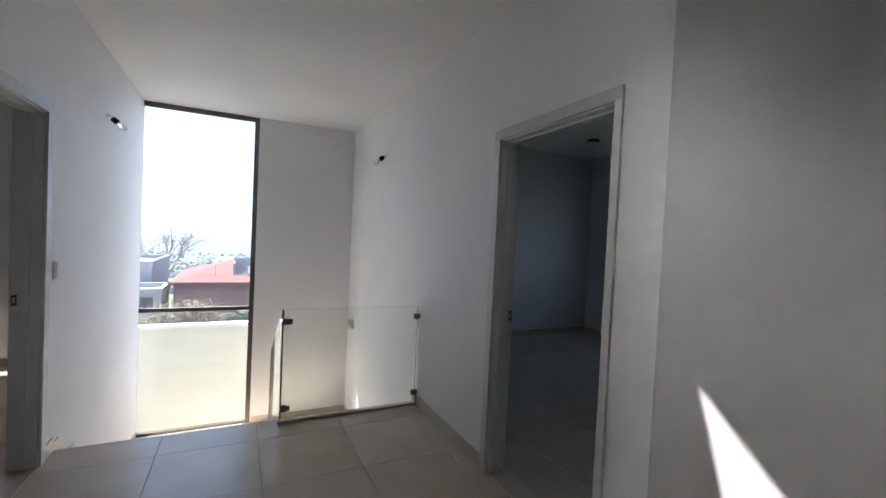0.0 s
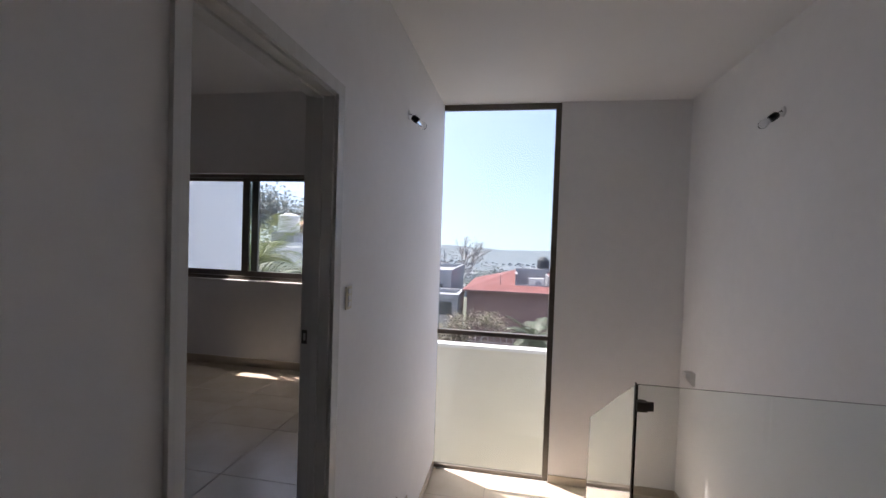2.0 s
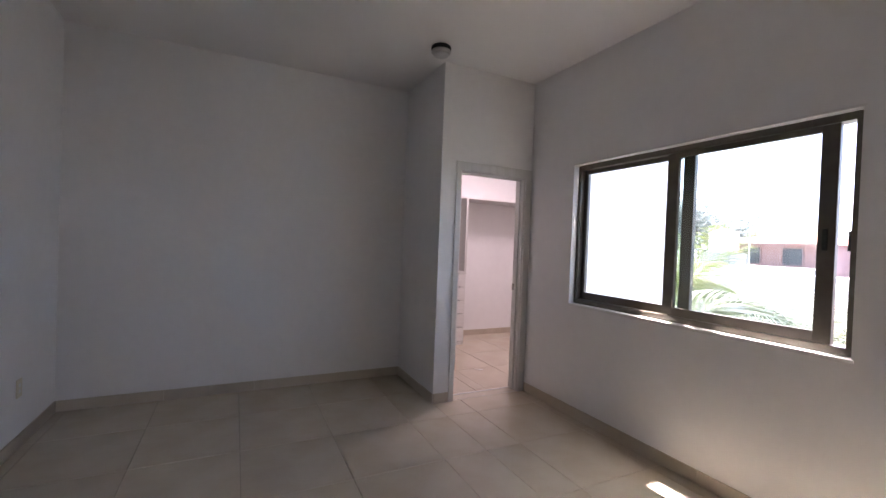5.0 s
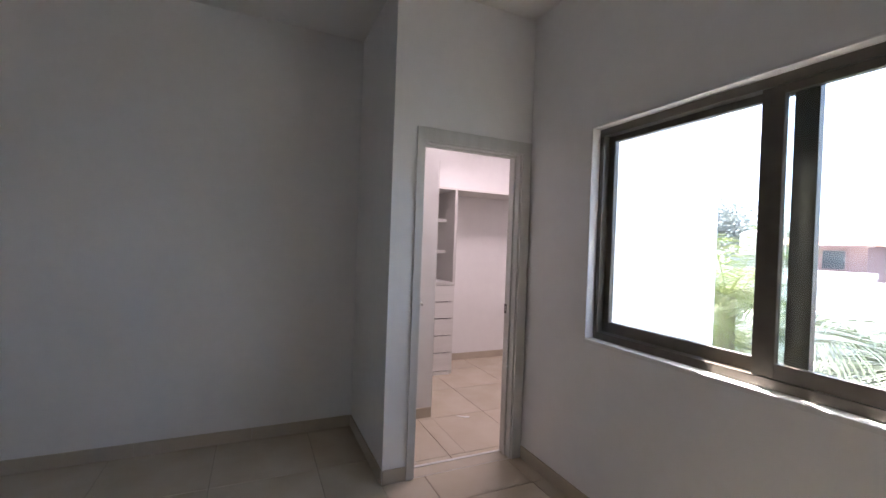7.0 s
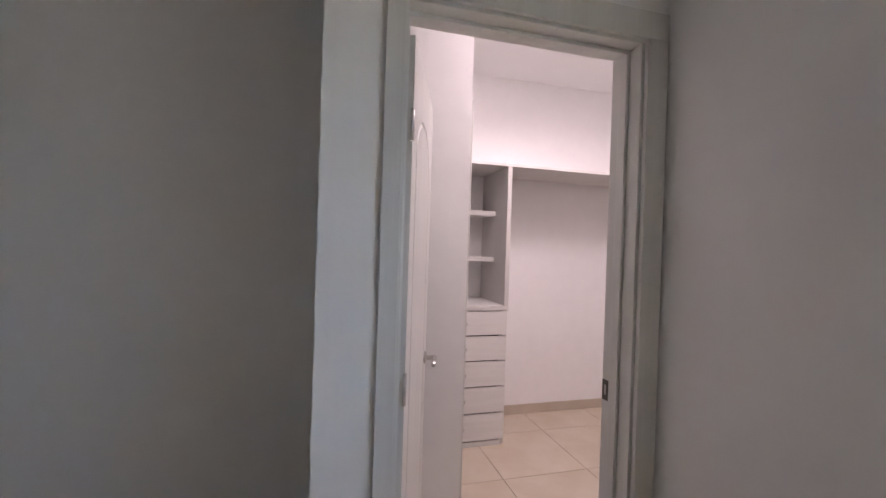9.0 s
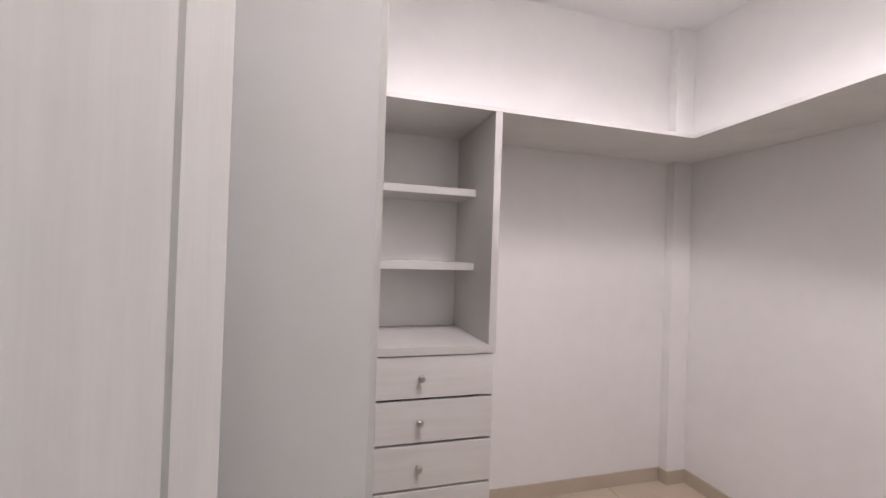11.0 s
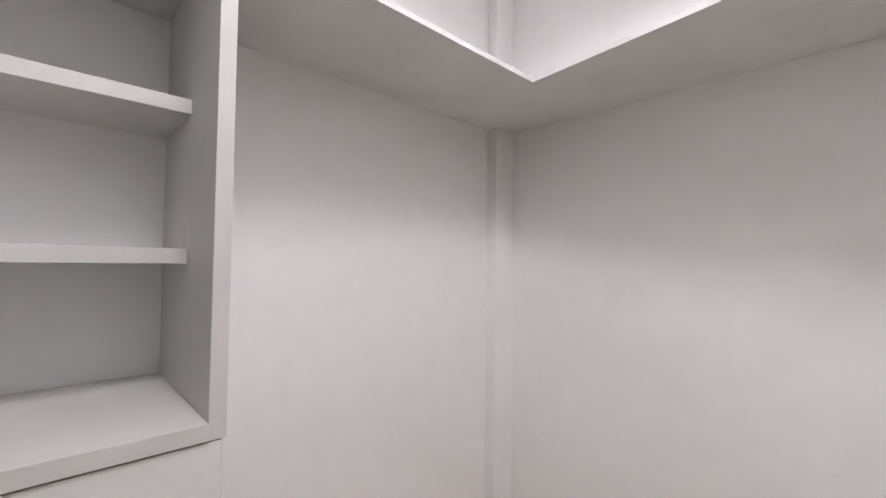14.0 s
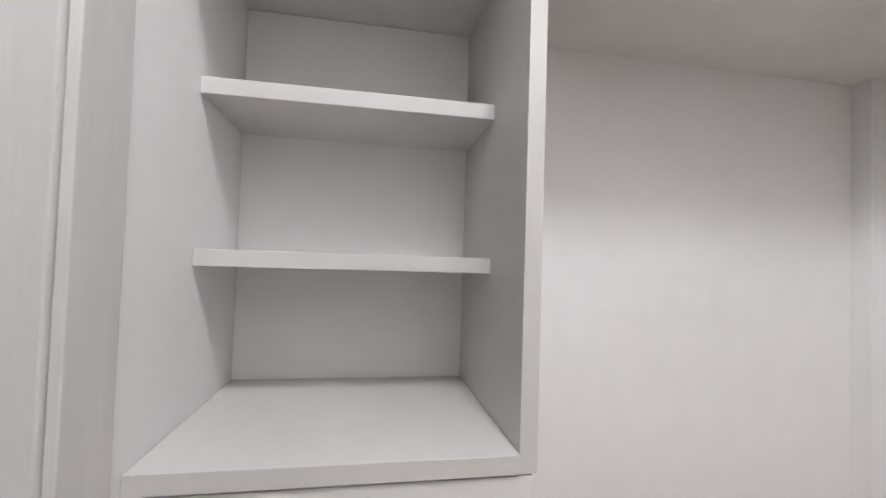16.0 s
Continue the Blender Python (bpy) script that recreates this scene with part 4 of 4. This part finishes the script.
def house(name, label, x0, x1, y0, y1, z0, z1, wall, roof=None, ridge=0.0, eave=0.3, windows=(), hole=None):
    """A block of a house: walls, windows on its near face, and a hipped roof or a parapet."""
    ob = thing(name, label, "house", at=((x0 + x1) / 2, (y0 + y1) / 2, z0))
    local(ob, part("wall", boxes((x0, x1, y0, y1, z0, z1)), wall, ob))
    if roof:
        e = eave
        inset = min(x1 - x0, y1 - y0) / 2 + e
        bm = bmesh.new()
        lo = [bm.verts.new(p) for p in ((x0 - e, y0 - e, z1 - 0.05), (x1 + e, y0 - e, z1 - 0.05), (x1 + e, y1 + e, z1 - 0.05), (x0 - e, y1 + e, z1 - 0.05))]
        ym = (y0 + y1) / 2
        hi = [bm.verts.new((x0 - e + inset * 0.8, ym, z1 + ridge)), bm.verts.new((x1 + e - inset * 0.8, ym, z1 + ridge))]
        if hole:
            # the near slope leaves a rectangular well for the service box
            hx0, hx1, hy0, hy1 = hole

            def on(x, y):
                return bm.verts.new((x, y, z1 - 0.05 + (ridge + 0.05) * (y - y0 + e) / (ym - y0 + e)))

            a0, a1, b0, b1 = on(hx0, y0 - e), on(hx1, y0 - e), on(hx0, ym), on(hx1, ym)
            c0, c1, d0, d1 = on(hx0, hy0), on(hx1, hy0), on(hx0, hy1), on(hx1, hy1)
            near = [(lo[0], a0, c0, d0, b0, hi[0]), (a1, lo[1], hi[1], b1, d1, c1), (a0, a1, c1, c0), (d0, d1, b1, b0)]
        else:
            near = [(lo[0], lo[1], hi[1], hi[0])]
        for f in (*near, (lo[1], lo[2], hi[1]), (lo[2], lo[3], hi[0], hi[1]), (lo[3], lo[0], hi[0])):
            bm.faces.new(f)
        local(ob, part("roof", bm, roof, ob))
        fas = boxes((x0 - e, x1 + e, y0 - e - 0.04, y0 - e, z1 - 0.13, z1 - 0.03))
        local(ob, part("eaves_board", fas, wall, ob))
    else:
        local(ob, part("parapet", boxes((x0 - 0.05, x1 + 0.05, y0 - 0.05, y0 + 0.15, z1, z1 + 0.25), (x0 - 0.05, x1 + 0.05, y1 - 0.15, y1 + 0.05, z1, z1 + 0.25),
                                        (x0 - 0.05, x0 + 0.15, y0 + 0.15, y1 - 0.15, z1, z1 + 0.25), (x1 - 0.15, x1 + 0.05, y0 + 0.15, y1 - 0.15, z1, z1 + 0.25)), wall, ob))
    for wx0, wx1, wz0, wz1 in windows:
        w = local(ob, part("window", boxes((wx0, wx1, y0 - 0.02, y0 + 0.02, wz0, wz1)), DARKGLASS, ob, "dark window"))
        f = part("window_frame", boxes((wx0 - 0.06, wx0, y0 - 0.05, y0, wz0, wz1), (wx1, wx1 + 0.06, y0 - 0.05, y0, wz0, wz1), (wx0 - 0.06, wx1 + 0.06, y0 - 0.05, y0, wz1, wz1 + 0.06),
                                       (wx0 - 0.06, wx1 + 0.06, y0 - 0.08, y0, wz0 - 0.06, wz0)), wall, w)
        f.matrix_parent_inverse = Matrix.Identity(4)
    return ob


house("red_roofed_house", "low brown-red house with a red hipped roof", -2.6, 9.5, 25.2, 32.5, -7.5, -1.33, RUST, REDROOF, 1.0, 0.25, hole=(0.2, 1.95, 26.1, 28.2))
rb = thing("roof_recess", "grey concrete service well sunk in the red roof", "roof box", at=(1.1, 27, -1.9))
for q in ((0.1, 2.05, 26.0, 26.1, -1.9, -1.02), (0.1, 0.2, 26.1, 28.2, -1.9, -0.45), (1.95, 2.05, 26.1, 28.2, -1.9, -0.5), (0.1, 2.05, 28.2, 28.35, -1.9, -0.24)):
    local(rb, part("wall", boxes(q, bevel=0.01), GREYW, rb))
local(rb, part("floor", boxes((0.2, 1.95, 26.1, 28.2, -1.9, -1.75)), GREYW, rb))
acu = thing("air_conditioner", "white outdoor air conditioner in the roof well", "air conditioner", at=(1.35, 26.85, -1.748))
part("casing", boxes((-0.45, 0.45, -0.18, 0.18, 0.0, 1.05), bevel=0.02), HOUSEW, acu)
bm = bmesh.new()
add_lathe(bm, [(0.2, 0), (0.2, 0.012), (0.18, 0.02), (0.05, 0.022)], (0.12, -0.18, 0.7), (0, -1, 0), 24)
part("fan_grille", bm, GREYW, acu)
bm = bmesh.new()
add_lathe(bm, [(0.36, 0), (0.38, 0.05), (0.38, 0.5), (0.36, 0.55), (0.22, 0.66), (0.2, 0.74), (0.05, 0.76)], (1.83, 28.75, -0.23), n=24)
tank = tagged(part("water_tank", bm, TANK), "black plastic water tank on the roof", "water tank")
tagged(part("tank_stand", boxes((1.4, 2.3, 28.36, 29.15, -1.4, -0.231), bevel=0.01), GREYW), "grey concrete stand of the water tank", "stand")
bm = bmesh.new()
add_tube(bm, (-0.75, 26.0, -1.15), (-0.75, 26.0, -0.3), 0.02, n=8)
tagged(part("vent_pipe", bm, GREYW), "thin grey vent pipe on the red roof", "pipe")
house("grey_house", "grey flat-roofed house with dark glazing", -12.0, -3.9, 27.5, 34, -9, -0.75, GREYW, windows=((-8.5, -7.2, -2.6, -1.4), (-6.4, -4.4, -2.7, -1.4)))
house("glazed_annexe", "low dark annexe with a pale rim", -8.0, -3.0, 24.2, 27.0, -9, -1.85, GREYW, windows=((-7.6, -5.7, -2.75, -2.0), (-5.4, -3.3, -2.75, -2.0)))

house("orange_roofed_house", "pink house with an orange clay roof", -16.2, -11.7, 30, 36, -6, 2.2, RUST, ORANGE, 0.85, 0.4, windows=((-15.4, -14.5, 1.0, 1.9), (-13.4, -12.5, 1.0, 1.9)))
house("white_block", "white flat-roofed neighbouring building", -17.0, -11.0, 26.5, 29.0, -6, 0.65, HOUSEW)
wall_a = tagged(part("garden_wall", boxes((-14.5, -4.4, 17.5, 17.75, -6, 0.93), bevel=0.02), HOUSEW), "long white garden wall", "wall")
tagged(part("garden_wall", boxes((-10.5, -4.2, 14.0, 14.2, -6, 0.42), bevel=0.02), HOUSEW), "lower white garden wall", "wall")
cis = thing("water_cistern", "white domed cistern on a rooftop stand", "cistern", at=(-15.0, 27.3, 1.1))
bm = bmesh.new()
add_lathe(bm, [(0.68, 0), (0.70, 0.05), (0.70, 1.0), (0.73, 1.05), (0.5, 1.2), (0.2, 1.27), (0.02, 1.3)], (0, 0, 0.45), n=28)
part("tank", bm, HOUSEW, cis)
bm = bmesh.new()
add_tube(bm, (1.15, 0.3, -0.45), (1.15, 0.3, 2.0), 0.035, n=8)
part("vent_pipe", bm, HOUSEW, cis, "white plastic vent pipe")
part("stand", boxes((-0.8, 0.8, -0.8, 0.8, -0.45, 0.45), bevel=0.02), GREYW, cis)
for x, y, w in ((20.5, 14.5, 7), (27, 17, 8)):
    house("east_house", "white neighbouring house with a clay roof", x, x + w, y, y + 6, -7, 0.2, HOUSEW, ORANGE, 1.0, 0.3)
house("east_white_block", "white upper storey of a neighbouring house", 24.5, 33, 18.5, 26, -7, 1.75, HOUSEW, windows=((26, 27.2, -0.1, 0.8),))

# faded picket fence past the terrace
fence = thing("picket_fence", "faded metal picket fence at the garden's edge", "fence", at=(0, 12.6, -1.9))
for z in (-1.75, -1.28):
    local(fence, part("rail", boxes((-5, 5, 12.59, 12.61, z, z + 0.03)), PICKET, fence))
pm = None
for k in range(60):
    bm = bmesh.new()
    add_tube(bm, (0, 0, 0), (0, 0, 0.85), 0.011, n=6)
    add_lathe(bm, [(0.004, 0.85), (0.016, 0.87), (0.002, 0.92)], (0, 0, 0), n=6)
    if pm is None:
        p = part("picket", bm, PICKET, fence)
        pm = p.data
    else:
        bm.free()
        p = new("picket", pm)
        p.parent = fence
    p.location = (-4.9 + k * 0.166, 0, -0.02)
structure("garden_bank", boxes((-9, 9, 11.8, 13.2, -6, -1.92)), EARTH, "planted garden bank below the terrace", "ground")

# ---- outside: trees, palms and bushes ----


def limbs(rng, start, way, length, radius, depth, out, tips, spread=0.75):
    """Tapered limbs, splitting as they go; collects tubes and tips."""
    p, d = Vector(start), Vector(way).normalized()
    steps = 3
    for s in range(steps):
        q = p + d * (length / steps)
        out.append((p.copy(), q.copy(), radius * (1 - 0.25 * s / steps), radius * (1 - 0.25 * (s + 1) / steps)))
        p = q
        d = (d + Vector((rng.uniform(-1, 1), rng.uniform(-1, 1), rng.uniform(-0.4, 0.7))) * 0.16).normalized()
        if depth <= 2:
            tips.append(p.copy())
    if depth == 0:
        return
    for _ in range(3 if depth > 1 else 4):
        w = (d + Vector((rng.uniform(-1, 1), rng.uniform(-1, 1), rng.uniform(-0.35, 0.8))) * spread).normalized()
        limbs(rng, p, w, length * rng.uniform(0.6, 0.8), radius * 0.6, depth - 1, out, tips, spread)


def tree(name, label, at, height, bark, leaf=None, leaves=0, size=0.2, seed=1, depth=4, trunk=0.28, spread=0.75, thick=0.035, clump=0.5):
    rng = random.Random(seed)
    out, tips = [], []
    limbs(rng, (0, 0, 0), (0.05, 0, 1), height * trunk, height * thick, depth, out, tips, spread)
    top = max(t.z for t in tips)
    k = height / top
    ob = thing(name, label, "tree" if height > 2.5 else "bush", at=at)
    bm = bmesh.new()
    for a, b, r0, r1 in out:
        add_tube(bm, a * k, b * k, r0, r1, 5 if r0 < height * 0.008 else 8, caps=False)
    part("trunk", bm, bark, ob)
    if leaf:
        verts, faces = [], []
        for _ in range(leaves):
            c = rng.choice(tips) * k + Vector((rng.gauss(0, 1), rng.gauss(0, 1), rng.gauss(0, 0.8))) * clump
            u = Vector((rng.uniform(-1, 1), rng.uniform(-1, 1), rng.uniform(-0.6, 0.6))).normalized()
            v = u.cross(Vector((rng.uniform(-1, 1), rng.uniform(-1, 1), 1))).normalized()
            s = size * rng.uniform(0.6, 1.4)
            o = len(verts)
            verts += [c - u * s, c + v * s * 0.45, c + u * s, c - v * s * 0.45]
            faces.append((o, o + 1, o + 2, o + 3))
        crown = new("crown", mesh("crown", verts, faces, leaf))
        crown.parent = ob
    return ob


def palm(name, label, at, trunk, frond, count, seed, up=0.6, n=56, leaflet=0.36, slim=0.0048, leaf=PALM):
    """A feather palm: ringed trunk and arching fronds of many leaflets."""
    rng = random.Random(seed)
    ob = thing(name, label, "palm", at=at)
    bm = bmesh.new()
    add_lathe(bm, [(0.17 - 0.05 * k / 24 + 0.012 * (k % 2), trunk * k / 24) for k in range(25)], (0, 0, 0), n=12)
    part("trunk", bm, BARK, ob)
    for i in range(count):
        a = 2 * math.pi * (i * 0.382) + rng.uniform(-0.2, 0.2)
        rise = rng.uniform(-0.15, 1.15) * up
        side = Vector((math.cos(a), math.sin(a), 0))
        cross = Vector((-math.sin(a), math.cos(a), 0))
        verts, faces = [], []
        spine = []
        for k in range(n + 1):
            s = k / n
            spine.append(side * frond * s * (1 - 0.18 * s) + Vector((0, 0, frond * (rise * s * 1.15 - 0.85 * s * s * (0.55 + 0.5 * (1 - rise))))))
        for k in range(1, n + 1):
            p, q = spine[k - 1], spine[k]
            d = (q - p).normalized()
            o = len(verts)
            w = 0.012 * (1.1 - k / n)
            verts += [p - cross * w, p + cross * w, q + cross * w, q - cross * w]
            faces.append((o, o + 1, o + 2, o + 3))
            ln = frond * leaflet * math.sin(math.pi * (0.12 + 0.8 * k / n)) * rng.uniform(0.85, 1.1)
            for sgn in (-1, 1):
                tip = q + (cross * sgn * 0.82 + d * 0.6 + Vector((0, 0, -0.28 + rng.uniform(-0.12, 0.12)))).normalized() * ln
                mid = q * 0.45 + tip * 0.55 + Vector((0, 0, 0.03))
                o = len(verts)
                ww = d * slim * frond
                verts += [q - ww, q + ww, mid + ww * 0.9, mid - ww * 0.9, tip]
                faces += [(o, o + 1, o + 2, o + 3), (o + 3, o + 2, o + 4)]
        f = new("frond", mesh("frond", verts, faces, leaf))
        f.parent = ob
        f.location = (0, 0, trunk)
    return ob


tree("bare_tree", "tall leafless grey tree", (-4.6, 36, -8.5), 10.3, DRYBARK, DRYLEAF, 500, 0.10, 3, 5, 0.2, 0.8, 0.02, 0.5)
tree("green_tree", "large tree behind the houses, tinted hazy grey-green", (-21.5, 33.5, -5.5), 10.6, DRYBARK, FARLEAF, 6000, 0.19, 8, 4, 0.25, 0.8, 0.03, 0.8)
tree("hazy_tree", "tree behind the bare one, tinted hazy grey-green", (-3.6, 46, -10.5), 8.4, DRYBARK, FARLEAF, 3000, 0.2, 17, 4, 0.34, 0.55, 0.03, 0.55)
tree("green_tree", "tree behind the white wall, tinted hazy green", (-10.9, 37, -7.5), 9.3, DRYBARK, FARLEAF, 7500, 0.19, 12, 4, 0.25, 0.8, 0.03, 0.8)
tree("flowering_bush", "dry flowering bush at the garden edge", (-0.95, 12.5, -2.0), 1.55, DRYBARK, DRYLEAF, 2600, 0.035, 21, 4, 0.12, 1.1, 0.02, 0.12)
tree("flowering_bush", "dry flowering bush at the garden edge", (-1.9, 12.3, -2.0), 1.25, DRYBARK, DRYLEAF, 1800, 0.035, 27, 4, 0.12, 1.1, 0.02, 0.12)
palm("small_palm", "small green palm below the terrace", (0.62, 12.4, -1.95), 0.95, 0.95, 26, 4, 0.85, 40, 0.34, 0.008)
palm("feather_palm", "yellow-green feather palm outside the bedroom", (-6.5, 11.2, -4.6), 5.35, 1.35, 34, 6, 1.05, 46, 0.42, 0.0048, ARECA)
palm("feather_palm", "low yellow-green feather palm beside the taller one", (-6.9, 11.9, -4.6), 4.4, 1.5, 26, 14, 1.0, 46, 0.4, 0.0048, ARECA)
palm("feather_palm", "grey-green feather palm below the bedroom window", (-3.6, 9.4, -4.6), 4.98, 1.75, 26, 9, 0.8, 32, 0.5, 0.0075)

# ---- floor tiles ----
lay(floor_hall, L, R, -2.6, 3.34, -0.16, 3.06)
lay(floor_hall, R + 0.002, 2.43, -2.6, 0.94, -0.16, 3.06)
lay(floor_bed, BEDW, L - T, BEDS, 4.565, -2.9, 4.235)
lay(floor_bed, -4.42, L - T, 4.567, BEDN, -2.9, 4.235)
lay(floor_clo, CLO_W, CLO_E, CLO_S, CLO_N, -5.21, 5.715)
lay(floor_clo, -5.25, CLO_E, 4.69, CLO_S, -5.21, 5.715)
lay(floor_clo, CLO_W, -5.25 - T, 4.69, CLO_S - 0.15, -5.21, 5.715)
lay(floor_clo, CLO_W, BEDW - T, 2.6, 4.69, -5.21, 5.715)
lay(floor_right, R + T, 5.8, 1.06, 5.3, -0.16, 3.06)
